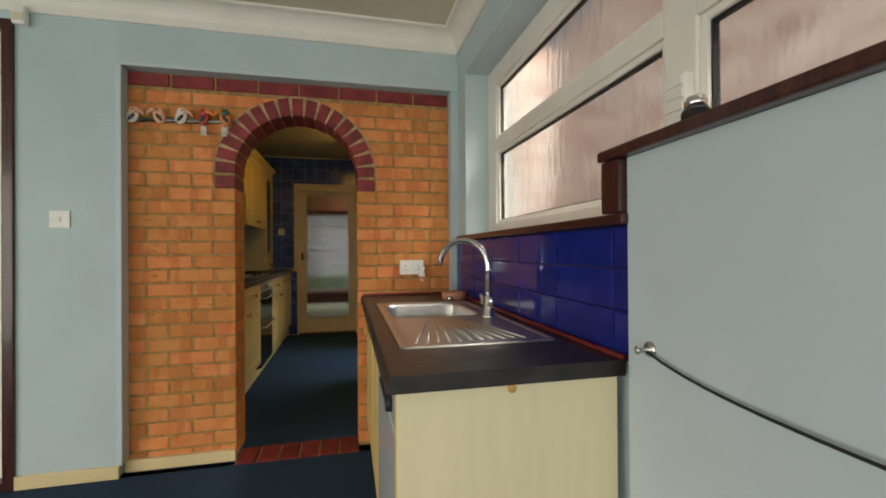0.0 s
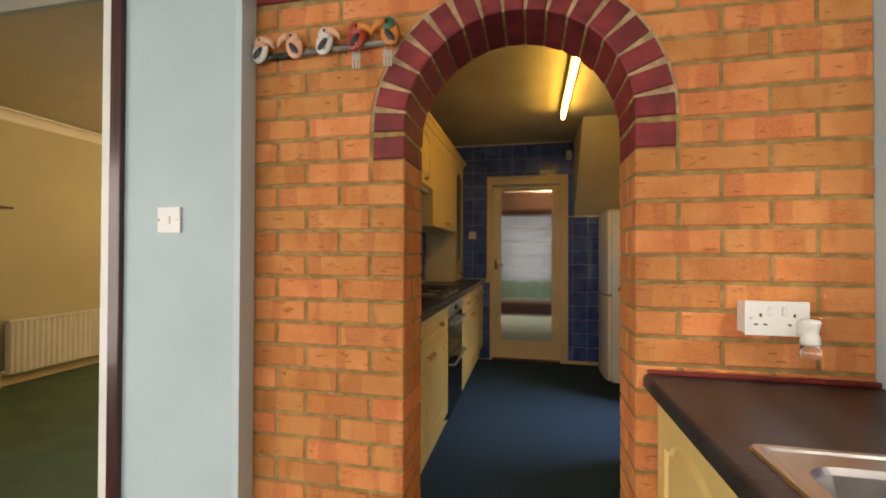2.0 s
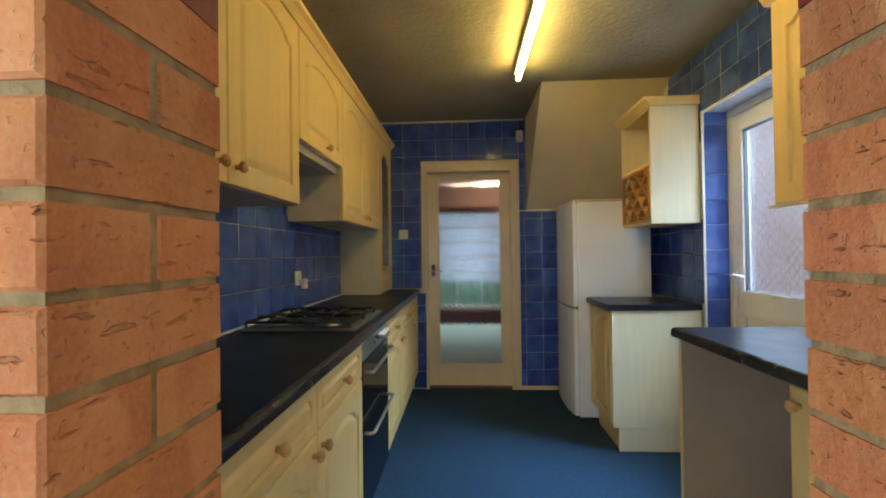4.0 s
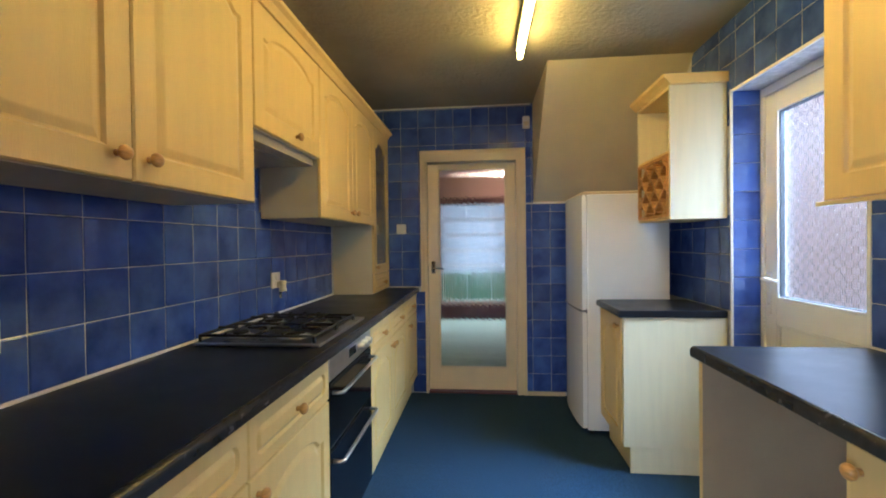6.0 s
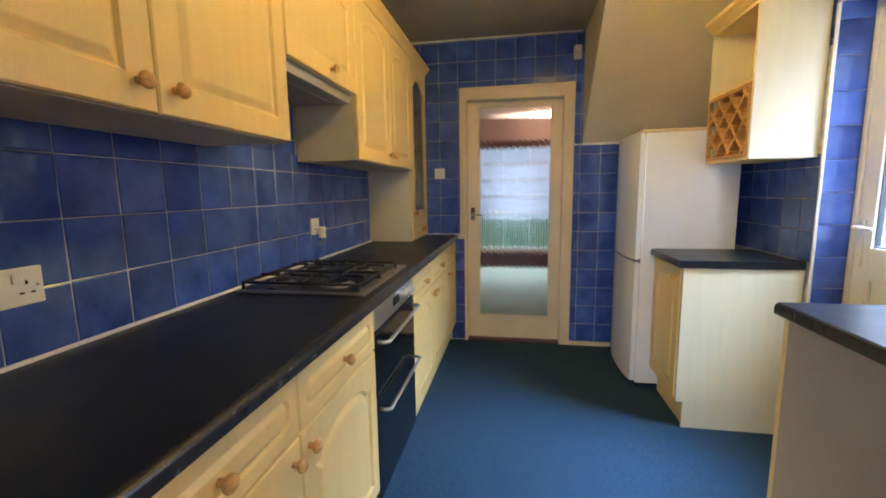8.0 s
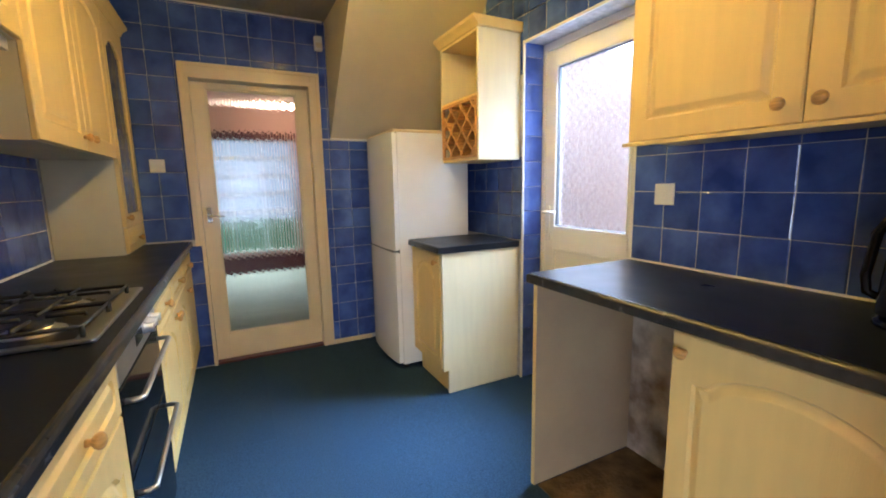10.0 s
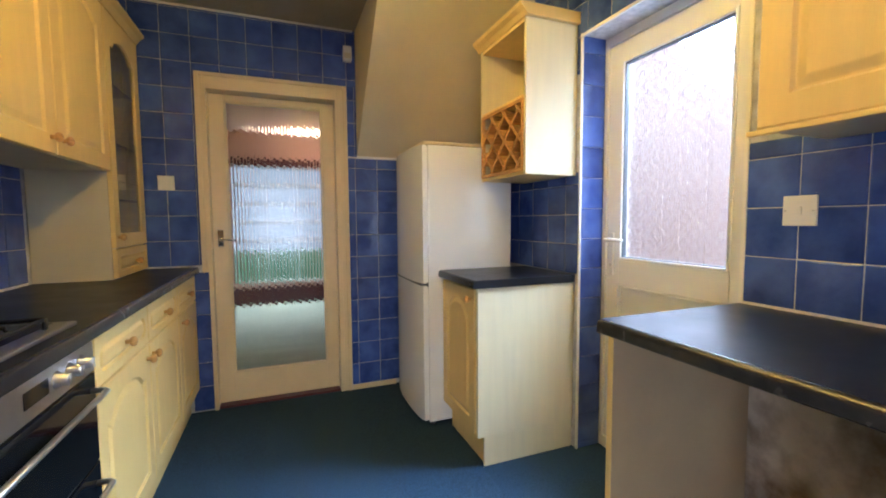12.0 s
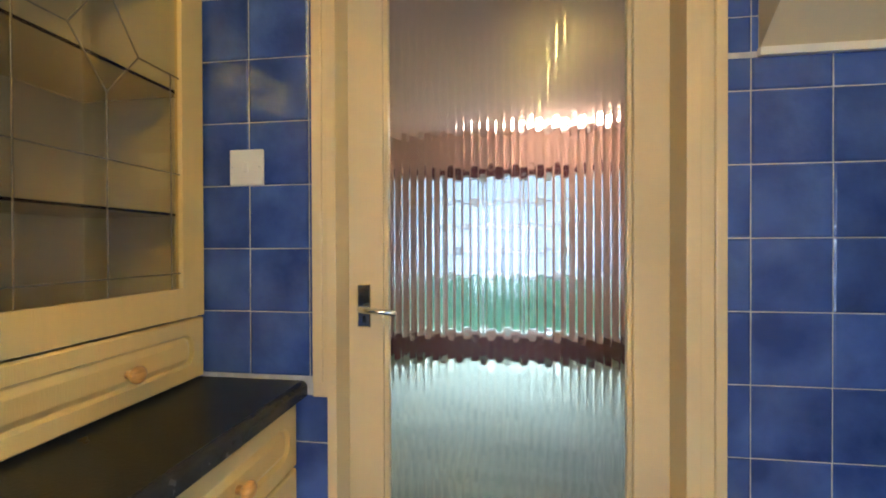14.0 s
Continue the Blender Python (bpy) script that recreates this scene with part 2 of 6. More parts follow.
def glass(name, rough, bump, bscale, tint=(1, 1, 1), stretch=(1, 1, 1), kind="noise"):
    m = bpy.data.materials.new(name)
    m.use_nodes = True
    nt = m.node_tree
    b = nt.nodes["Principled BSDF"]
    b.inputs["Base Color"].default_value = (*tint, 1)
    b.inputs["Transmission Weight"].default_value = 1.0
    b.inputs["Roughness"].default_value = rough
    b.inputs["IOR"].default_value = 1.45
    if bump:
        tc = nt.nodes.new("ShaderNodeTexCoord")
        mp = nt.nodes.new("ShaderNodeMapping")
        mp.inputs["Scale"].default_value = stretch
        nt.links.new(tc.outputs["Object"], mp.inputs[0])
        n = nt.nodes.new("ShaderNodeTexNoise" if kind == "noise" else "ShaderNodeTexVoronoi")
        n.inputs["Scale"].default_value = bscale
        nt.links.new(mp.outputs[0], n.inputs["Vector"])
        bp = nt.nodes.new("ShaderNodeBump")
        bp.inputs["Distance"].default_value = bump
        nt.links.new(n.outputs[0], bp.inputs["Height"])
        nt.links.new(bp.outputs[0], b.inputs["Normal"])
    return m


CLEAR = glass("clear_glass", 0.0, 0, 1)
REEDED = glass("reeded_glass", 0.06, 0, 1)
OBSCURE = glass("woven_pattern_glass", 0.13, 0, 1, tint=(0.80, 0.81, 0.83))


def weave(m, band, cell, depth):
    """Basket-weave relief: short bars that lie across and upright in turn."""
    nt = m.node_tree
    tc = nt.nodes.new("ShaderNodeTexCoord")
    mix = nt.nodes.new("ShaderNodeMix")
    check = nt.nodes.new("ShaderNodeTexChecker")
    check.inputs["Scale"].default_value = 1.0 / cell
    nt.links.new(tc.outputs["Object"], check.inputs["Vector"])
    nt.links.new(check.outputs["Fac"], mix.inputs[0])
    for direction, slot in (("Y", 2), ("Z", 3)):
        w = nt.nodes.new("ShaderNodeTexWave")
        w.bands_direction = direction
        w.inputs["Scale"].default_value = 0.314 / band
        w.inputs["Distortion"].default_value = 0.6
        nt.links.new(tc.outputs["Object"], w.inputs["Vector"])
        nt.links.new(w.outputs["Fac"], mix.inputs[slot])
    bp = nt.nodes.new("ShaderNodeBump")
    bp.inputs["Distance"].default_value = depth
    nt.links.new(mix.outputs[0], bp.inputs["Height"])
    nt.links.new(bp.outputs[0], nt.nodes["Principled BSDF"].inputs["Normal"])


weave(OBSCURE, 0.011, 0.030, 0.0011)
WETGLASS = glass("condensation_glass", 0.12, 0.0034, 13, stretch=(1, 1.4, 0.5), tint=(0.92, 0.90, 0.89))
# brown of the tint also imitates the reflected veil on the dresser pane
SMOKED = glass("smoked_veiled_glass", 0.05, 0.0, 1, tint=(0.76, 0.68, 0.50))

# ---- mesh helpers ----


def box(bm, x0, x1, y0, y1, z0, z1, bev=0.0, seg=2):
    vs = [bm.verts.new((x, y, z)) for x in (x0, x1) for y in (y0, y1) for z in (z0, z1)]
    fs = [(0, 1, 3, 2), (4, 6, 7, 5), (0, 4, 5, 1), (2, 3, 7, 6), (0, 2, 6, 4), (1, 5, 7, 3)]
    faces = [bm.faces.new([vs[i] for i in f]) for f in fs]
    if bev:
        edges = list({e for f in faces for e in f.edges})
        bmesh.ops.bevel(bm, geom=edges, offset=bev, segments=seg, affect="EDGES", profile=0.6)
    return bm


def B(*a, **k):
    return box(bmesh.new(), *a, **k)


def mesh_of(name, bm, material, smooth=False):
    bmesh.ops.recalc_face_normals(bm, faces=bm.faces)
    me = bpy.data.meshes.new(name)
    bm.to_mesh(me)
    bm.free()
    me.materials.append(material)
    if smooth:
        for p in me.polygons:
            p.use_smooth = True
    return me


def part(name, bm, material, parent=None, label="", smooth=False):
    ob = new(name, mesh_of(name, bm, material, smooth))
    if parent:
        ob.parent = parent
        ob.matrix_parent_inverse = Matrix.Translation(-TOP[parent.name])
        TOP[ob.name] = Vector((0, 0, 0)) + TOP[parent.name] * 0
    if label:
        ob["label"] = label
    return ob


TOP = {}


def thing(name, base, label, category, group=""):
    ob = new(name)
    ob.location = base
    ob.empty_display_size = 0.05
    TOP[ob.name] = Vector(base)
    return tagged(ob, label, category, group)


def struct(name, bm, material, label="", smooth=False):
    ob = new(name, mesh_of(name, bm, material, smooth))
    TOP[ob.name] = Vector((0, 0, 0))
    return tagged(ob, label, "", "", "structure")


def lathe(bm, prof, centre, axis="z", n=20):
    """A turned shape: prof is a list of (radius, height along the axis)."""
    cx, cy, cz = centre
    rings = []
    for r, h in prof:
        ring = []
        for i in range(n):
            a = 2 * math.pi * i / n
            u, v = r * math.cos(a), r * math.sin(a)
            p = {"z": (u, v, h), "x": (h, u, v), "y": (u, h, v)}[axis]
            ring.append(bm.verts.new((cx + p[0], cy + p[1], cz + p[2])))
        rings.append(ring)
    for a, b in zip(rings, rings[1:]):
        for i in range(n):
            bm.faces.new((a[i], a[(i + 1) % n], b[(i + 1) % n], b[i]))
    for ring in (rings[0], rings[-1]):
        bm.faces.new(ring)
    return bm


def tube(bm, pts, r, n=10, cap=True):
    pts = [Vector(p) for p in pts]
    rings = []
    up = Vector((0.13, 0.21, 0.97))
    for i, p in enumerate(pts):
        d = (pts[min(i + 1, len(pts) - 1)] - pts[max(i - 1, 0)]).normalized()
        a = d.cross(up)
        if a.length < 0.05:
            a = d.cross(Vector((1, 0, 0)))
        a.normalize()
        b = d.cross(a).normalized()
        up = a.cross(d)
        rr = r[i] if isinstance(r, (list, tuple)) else r
        rings.append([bm.verts.new(p + rr * (math.cos(2 * math.pi * k / n) * a + math.sin(2 * math.pi * k / n) * b)) for k in range(n)])
    for a, b in zip(rings, rings[1:]):
        for i in range(n):
            bm.faces.new((a[i], a[(i + 1) % n], b[(i + 1) % n], b[i]))
    if cap:
        bm.faces.new(rings[0])
        bm.faces.new(rings[-1])
    return bm


def prism(bm, poly, axis, a0, a1):
    """Extrude a polygon of (u, v) along an axis: x -> (a,u,v), y -> (u,a,v), z -> (u,v,a)."""
    def P(u, v, a):
        return {"x": (a, u, v), "y": (u, a, v), "z": (u, v, a)}[axis]
    lo = [bm.verts.new(P(u, v, a0)) for u, v in poly]
    hi = [bm.verts.new(P(u, v, a1)) for u, v in poly]
    bm.faces.new(lo)
    bm.faces.new(hi)
    n = len(poly)
    for i in range(n):
        bm.faces.new((lo[i], lo[(i + 1) % n], hi[(i + 1) % n], hi[i]))
    return bm


def arched(u0, u1, v0, v1, rise, n=12, shoulder=0.0):
    """Outline of a panel whose top is a shallow arch between two shoulders."""
    pts = [(u0, v0), (u1, v0)]
    if rise <= 0:
        r, pts = min(0.030, (v1 - v0) * 0.42), []
        for cu, cv, a0 in ((u0 + r, v0 + r, math.pi), (u1 - r, v0 + r, 1.5 * math.pi), (u1 - r, v1 - r, 0), (u0 + r, v1 - r, 0.5 * math.pi)):
            pts += [(cu + r * math.cos(a0 + math.pi / 2 * i / 5), cv + r * math.sin(a0 + math.pi / 2 * i / 5)) for i in range(6)]
        return pts
    s = shoulder * (u1 - u0)
    pts.append((u1, v1 - rise))
    for i in range(n + 1):
        t = i / n
        u = (u1 - s) + ((u0 + s) - (u1 - s)) * t
        pts.append((u, v1 - rise + rise * (math.sin(math.pi * t) ** 0.6 if 0 < t < 1 else 0)))
    pts.append((u0, v1 - rise))
    out = []
    for p in pts:
        if not out or (Vector(p) - Vector(out[-1])).length > 1e-4:
            out.append(p)
    return out


def shrink(poly, d):
    """Polygon moved inwards by d (counter-clockwise)."""
    n, out = len(poly), []
    for i in range(n):
        p, a, b = Vector(poly[i]), Vector(poly[i - 1]), Vector(poly[(i + 1) % n])
        e1, e2 = (p - a).normalized(), (b - p).normalized()
        n1, n2 = Vector((-e1.y, e1.x)), Vector((-e2.y, e2.x))
        k = d / max(0.5, (n1 + n2).normalized().dot(n1))
        out.append(tuple(p + (n1 + n2).normalized() * k))
    return out


def panel_front(u0, u1, v0, v1, at, out, thick=0.018, margin=0.062, rise=0.0, depth=0.009, flip=False, shoulder=0.08):
    """A cabinet door in a plane x = at, facing out (+1 or -1), with a routed panel."""
    bm = bmesh.new()

    def P(u, v, d):
        return (at + out * d, u, v)
    rect = [(u0, v0), (u1, v0), (u1, v1), (u0, v1)]
    b = 0.004
    inner = shrink(rect, b)
    back = [bm.verts.new(P(u, v, -thick)) for u, v in rect]
    mid = [bm.verts.new(P(u, v, -b)) for u, v in rect]
    fr = [bm.verts.new(P(u, v, 0)) for u, v in inner]
    bm.faces.new(back)
    for r1, r2 in ((back, mid), (mid, fr)):
        for i in range(4):
            bm.faces.new((r1[i], r1[(i + 1) % 4], r2[(i + 1) % 4], r2[i]))
    o0 = arched(u0 + margin, u1 - margin, v0 + margin, v1 - margin, rise, shoulder=shoulder)
    rings = []
    fit_in = min(1.0, (v1 - v0 - 2 * margin) / 0.125)
    for inset, d in ((0, 0), (0.007 * fit_in, -depth), (0.012 * fit_in, -depth), (0.030 * fit_in, -0.001), (0.034 * fit_in, 0.0)):
        rings.append([bm.verts.new(P(u, v, d)) for u, v in (shrink(o0, inset) if inset else o0)])
    for r1, r2 in zip(rings, rings[1:]):
        n = len(r1)
        for i in range(n):
            bm.faces.new((r1[i], r1[(i + 1) % n], r2[(i + 1) % n], r2[i]))
    bm.faces.new(rings[-1])
    edges = []
    for r in (fr, rings[0]):
        for i in range(len(r)):
            e = bm.edges.get((r[i], r[(i + 1) % len(r)])) or bm.edges.new((r[i], r[(i + 1) % len(r)]))
            edges.append(e)
    bmesh.ops.triangle_fill(bm, use_beauty=True, edges=edges)
    return bm


def knob(at, y, z, out, parent):
    bm = bmesh.new()
    pr = [(0.0085, 0.0), (0.008, 0.006), (0.0075, 0.010), (0.013, 0.014), (0.0175, 0.020), (0.0180, 0.025), (0.0155, 0.030), (0.009, 0.034), (0.002, 0.035)]
    lathe(bm, [(r, out * h) for r, h in pr], (at, y, z), "x", 16)
    return part("knob", bm, KNOB, parent, "turned pine knob", True)


def screw_plate(bm, axis, at, out, u0, u1, v0, v1, t=0.009):
    if axis == "x":
        box(bm, min(at, at + out * t), max(at, at + out * t), u0, u1, v0, v1, 0.003)
    else:
        box(bm, u0, u1, min(at, at + out * t), max(at, at + out * t), v0, v1, 0.003)
    return bm


def plate(name, axis, at, out, u0, u1, v0, v1, label, rockers=1, sockets=0, material=None):
    """A switch or socket plate on a wall, with its rockers, pin holes and screws."""
    base = {"x": (at, (u0 + u1) / 2, v0), "y": ((u0 + u1) / 2, at, v0)}[axis]
    t = thing(name, base, label, "socket" if sockets else "switch")
    bm = screw_plate(bmesh.new(), axis, at, out, u0, u1, v0, v1)
    part("faceplate", bm, material or WPLASTIC, t)

    def small(nm, cu, cv, wu, wv, d, m):
        bm = screw_plate(bmesh.new(), axis, at + out * 0.0085, out, cu - wu / 2, cu + wu / 2, cv - wv / 2, cv + wv / 2, d)
        part(nm, bm, m, t)
    w, h, cu, cv = u1 - u0, v1 - v0, (u0 + u1) / 2, (v0 + v1) / 2
    for i in range(rockers):
        if sockets:
            small("rocker", cu + (i - (rockers - 1) / 2) * w * 0.22, cv + h * 0.22, 0.011, 0.022, 0.004, WPLASTIC)
        else:
            small("rocker", cu, cv, 0.014, 0.026, 0.004, WPLASTIC)
    for i in range(sockets):
        c = cu + (i - (sockets - 1) / 2) * w * 0.52
        small("pin_slot", c, cv + h * 0.1, 0.004, 0.009, 0.001, BLACKRUB)
        small("pin_slot", c - 0.011, cv - h * 0.17, 0.008, 0.004, 0.001, BLACKRUB)
        small("pin_slot", c + 0.011, cv - h * 0.17, 0.008, 0.004, 0.001, BLACKRUB)
    for s in (-1, 1):
        small("screw", cu + s * w * 0.41, cv, 0.005, 0.005, 0.0012, STEEL)
    return t


# ---- structure ----
CZ, DY, KY, KX0, KX1, FY = 2.52, 2.715, 3.01, -1.0, 1.518, 6.43
DX1 = 1.030
struct("ground", B(-40, 40, -40, 60, -0.4, -0.12), LAWN, "short mown green lawn ground")
fl = struct("floor_dining", B(-3.6, 1.3, -3.5, 2.72, -0.1, -0.004), CARPET, "dark blue ribbed carpet floor")
struct("floor_kitchen_base", B(KX0 - 0.1, 1.75, 2.936, FY + 0.15, -0.1, -0.006), CARPET, "sub-floor beneath carpet tiles")
struct("floor_living", B(-4.75, -1.012, 2.72, 7.4, -0.1, 0.0), GREENC, "worn dusky green carpet floor")
struct("floor_hall", B(-2.2, 2.4, FY + 0.15, 10.2, -0.1, 0.0), HALLC, "pale green carpet floor")

# dining room
for name, dims in (("wall_dining_front", (-1.312, -0.822, DY, 3.0, 0, CZ)), ("wall_dining_front_head", (-0.822, DX1 + 0.02, DY, 3.0, 2.167, CZ)),
                   ("wall_dining_front_back", (-1.0, -0.83, 3.0, 3.02, 0, CZ)), ("wall_dining_front_right", (0.985, DX1 + 0.3, 2.72, 3.0, 0, 2.167))):
    struct(name, B(*dims), BLUEWALL, "pale blue painted plaster wall")
struct("trim_recess_edge", B(-0.826, -0.801, DY - 0.004, DY + 0.07, 0.065, 2.165, bev=0.002), GREYBLUE, "grey painted edge strip of recess")
struct("trim_recess_head", B(-0.806, 0.99, DY - 0.004, DY + 0.07, 2.168, 2.182), GREYBLUE, "grey painted head strip of recess")
bm = bmesh.new()
box(bm, -3.6, -3.1, DY, 3.0, 0, CZ)
box(bm, -3.1, -1.312, DY, 3.0, 2.345, CZ)
struct("wall_dining_front_left", bm, BLUEWALL, "pale blue painted plaster wall")
bm = bmesh.new()
box(bm, DX1, DX1 + 0.28, -3.5, 2.72, 0, 1.235)
box(bm, DX1, DX1 + 0.28, -3.5, 2.72, 2.21, CZ)
box(bm, DX1, DX1 + 0.28, 2.55, 2.72, 1.235, 2.21)
box(bm, DX1, DX1 + 0.28, -3.5, -0.45, 1.235, 2.21)
struct("wall_dining_right", bm, BLUEWALL, "pale blue wall with a wide window")
# unseen left wall; the gap is assumed, to admit the side fill
bm = bmesh.new()
box(bm, -3.7, -3.6, -3.5, -2.55, 0, CZ)
box(bm, -3.7, -3.6, 1.15, 3.0, 0, CZ)
box(bm, -3.7, -3.6, -2.55, 1.15, 2.15, CZ)
struct("wall_dining_left", bm, BLUEWALL, "unseen pale blue plaster wall with opening added for side light")
# unseen rear wall, left open to suit the added fill lamp
bm = bmesh.new()
box(bm, -3.6, -3.35, -3.6, -3.5, 0, CZ)
box(bm, 1.0, DX1 + 0.28, -3.6, -3.5, 0, CZ)
box(bm, -3.35, 1.0, -3.6, -3.5, 2.2, CZ)
struct("wall_dining_rear", bm, BLUEWALL, "unseen pale blue plaster wall with opening added for fill light")
struct("ceiling_dining", B(-3.7, DX1 + 0.28, -3.6, 3.0, CZ, CZ + 0.1), PLAINCEIL, "plain off-white ceiling")


def cove(name, p0, p1, inward, z, h=0.13, d=0.10):
    """A cove moulding between two points, swelling inwards."""
    bm = bmesh.new()
    p0, p1, w = Vector((*p0, 0)), Vector((*p1, 0)), Vector((*inward, 0))
    prof = [(0, 0), (0.012, 0), (0.014, 0.012)] + [(0.014 + (d - 0.026) * (1 - math.cos(a)), 0.014 + (h - 0.028) * math.sin(a)) for a in np.linspace(0, math.pi / 2, 7)] + [(d - 0.002, h - 0.012), (d, h), (0, h)]
    rings = [[bm.verts.new(p + w * u + Vector((0, 0, z - h + v))) for u, v in prof] for p in (p0, p1)]
    n = len(prof)
    for i in range(n):
        bm.faces.new((rings[0][i], rings[0][(i + 1) % n], rings[1][(i + 1) % n], rings[1][i]))
    bm.faces.new(rings[0])
    bm.faces.new(rings[1])
    return struct(name, bm, WHITE, "off-white plaster cove cornice")


cove("trim_cornice_front", (-3.6, DY), (DX1, DY), (0, -1), CZ)
cove("trim_cornice_right", (DX1, -3.5), (DX1, DY), (-1, 0), CZ)
struct("baseboard_left", B(-1.265, -0.812, DY - 0.016, DY, 0, 0.068, bev=0.004), CREAMP, "cream gloss skirting board")
struct("baseboard_brick", B(-0.812, -0.268, 2.762, 2.79, 0, 0.062, bev=0.004), CREAMP, "cream gloss skirting board")
struct("trim_opening_side", B(-1.312, -1.265, DY - 0.018, DY + 0.02, 0, 2.345, bev=0.004), DARKWOOD, "dark stained timber architrave")
struct("trim_opening_head", B(-3.1, -1.312, DY - 0.018, DY + 0.02, 2.30, 2.345, bev=0.004), DARKWOOD, "dark stained timber architrave")
struct("trim_opening_sill", B(-3.1, -1.312, 2.70, 2.83, 0.0, 0.045, bev=0.004), DARKWOOD, "dark stained timber sill")
bm = bmesh.new()
box(bm, -1.41, -1.312, 2.75, 2.83, 0.046, 2.30, 0.003)
box(bm, -3.1, -1.412, 2.75, 2.83, 2.235, 2.30, 0.003)
box(bm, -3.1, -1.412, 2.752, 2.83, 0.046, 0.085, 0.003)
box(bm, -3.1, -1.412, 2.77, 2.80, 0.085, 0.13, 0.003)
struct("door_frame_sliding", bm, WHITE, "white sliding patio door frame")

# living room seen through the opening
struct("wall_living_left", B(-4.75, -4.65, 2.9, 7.4, 0, 2.56), LIVWALL, "magnolia plaster wall")
struct("wall_living_back", B(-4.75, -1.05, 7.4, 7.5, 0, 2.56), LIVWALL, "magnolia plaster wall")
struct("wall_living_front", B(-4.75, -3.6, 2.9, 3.0, 0, 2.56), LIVWALL, "magnolia plaster wall")
struct("wall_living_right", B(-1.05, -1.012, 3.02, 7.4, 0, 2.56), LIVWALL, "magnolia plaster wall")
struct("ceiling_living", B(-4.75, -1.012, 3.0, 7.5, 2.56, 2.66), PLAINCEIL, "plain off-white ceiling")
cove("trim_cornice_living", (-4.65, 7.4), (-4.65, 3.0), (1, 0), 2.56, 0.10, 0.08)
cove("trim_cornice_living_back", (-1.05, 7.4), (-4.65, 7.4), (0, -1), 2.56, 0.10, 0.08)
struct("baseboard_living", B(-4.65, -4.63, 3.0, 7.4, 0, 0.09, bev=0.003), CREAMP, "cream gloss skirting board")

# kitchen shell
struct("wall_kitchen_left", B(KX0 - 0.012, KX0 - 0.0005, KY, FY, 0, CZ), GROUT, "grouted kitchen wall behind blue tiles")
bm = bmesh.new()
box(bm, KX1 + 0.0005, KX1 + 0.24, KY - 0.01, 4.37, 0, CZ)
box(bm, KX1 + 0.0005, KX1 + 0.24, 5.19, FY + 0.15, 0, CZ)
box(bm, KX1 + 0.0005, KX1 + 0.24, 4.37, 5.19, 2.13, CZ)
struct("wall_kitchen_right", bm, GROUT, "grouted kitchen wall behind blue tiles")
bm = bmesh.new()
box(bm, KX0 - 0.1, -0.345, FY + 0.0005, FY + 0.15, 0, CZ)
box(bm, 0.485, KX1 + 0.24, FY + 0.0005, FY + 0.15, 0, CZ)
box(bm, -0.345, 0.485, FY + 0.0005, FY + 0.15, 2.07, CZ)
struct("wall_kitchen_far", bm, GROUT, "far kitchen wall behind blue tiles")
bm = bmesh.new()
box(bm, -1.012, -0.83, 3.0, KY, 0, CZ)
box(bm, 0.985, KX1 + 0.24, 2.995, KY, 0, CZ)
box(bm, -0.83, 0.985, 3.0, KY, 2.1, CZ)
struct("wall_kitchen_near", bm, SOFFIT, "cream plaster wall beside the arch")
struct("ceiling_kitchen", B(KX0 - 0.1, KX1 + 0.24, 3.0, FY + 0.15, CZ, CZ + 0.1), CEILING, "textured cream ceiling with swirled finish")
bm = prism(bmesh.new(), [(FY, 1.668), (FY, CZ), (5.585, CZ)], "x", 0.603, KX1)
struct("ceiling_stair_soffit", bm, SOFFIT, "cream sloping underside of the stairs")
struct("trim_soffit_foot", B(0.600, 0.90, FY - 0.012, FY, 1.655, 1.672), WHITE, "white strip under the sloping soffit")
struct("baseboard_far", B(0.54, 0.86, FY - 0.016, FY, 0, 0.035, bev=0.003), CREAMP, "cream painted skirting strip")
struct("trim_ceiling_far", B(KX0, 0.585, FY - 0.01, FY, CZ - 0.012, CZ), WHITE, "white ceiling edge bead")
struct("floor_bare_patch", B(0.955, KX1, 3.76, 4.325, -0.006, 0.003), DIRT, "bare dirty floor under the worktop")
struct("wall_patch_stained", B(KX1 - 0.008, KX1, 3.76, 4.327, 0, 0.895), DIRTY, "stained bare plaster behind appliance gap")

# hall
bm = bmesh.new()
box(bm, -2.2, -0.57, 10.1, 10.2, 0, 2.5)
box(bm, 0.78, 2.4, 10.1, 10.2, 0, 2.5)
box(bm, -0.57, 0.78, 10.1, 10.2, 2.02, 2.5)
box(bm, -0.57, 0.78, 10.1, 10.2, 0, 0.30)
struct("wall_hall_far", bm, PEACH, "peach wall with a large window")
struct("wall_hall_left", B(-2.3, -2.2, 6.58, 10.2, 0, 2.5), RENDERW, "pale wall")
struct("wall_hall_right", B(2.4, 2.5, 6.58, 10.2, 0, 2.5), PEACH, "peach wall")
bm = bmesh.new()
box(bm, -2.2, KX0 - 0.1, FY + 0.14, FY + 0.2, 0, 2.5)
box(bm, KX1 + 0.24, 2.4, FY + 0.14, FY + 0.2, 0, 2.5)
struct("wall_hall_near", bm, PEACH, "peach wall")
struct("ceiling_hall", B(-2.3, 2.5, FY + 0.15, 10.2, 2.5, 2.6), PEACH, "peach tinted ceiling")
bm = bmesh.new()
for z in (0.30, 0.92, 1.19, 1.46, 1.73, 2.0):
    box(bm, -0.57, 0.78, 10.09, 10.14, z, z + 0.03, 0.003)
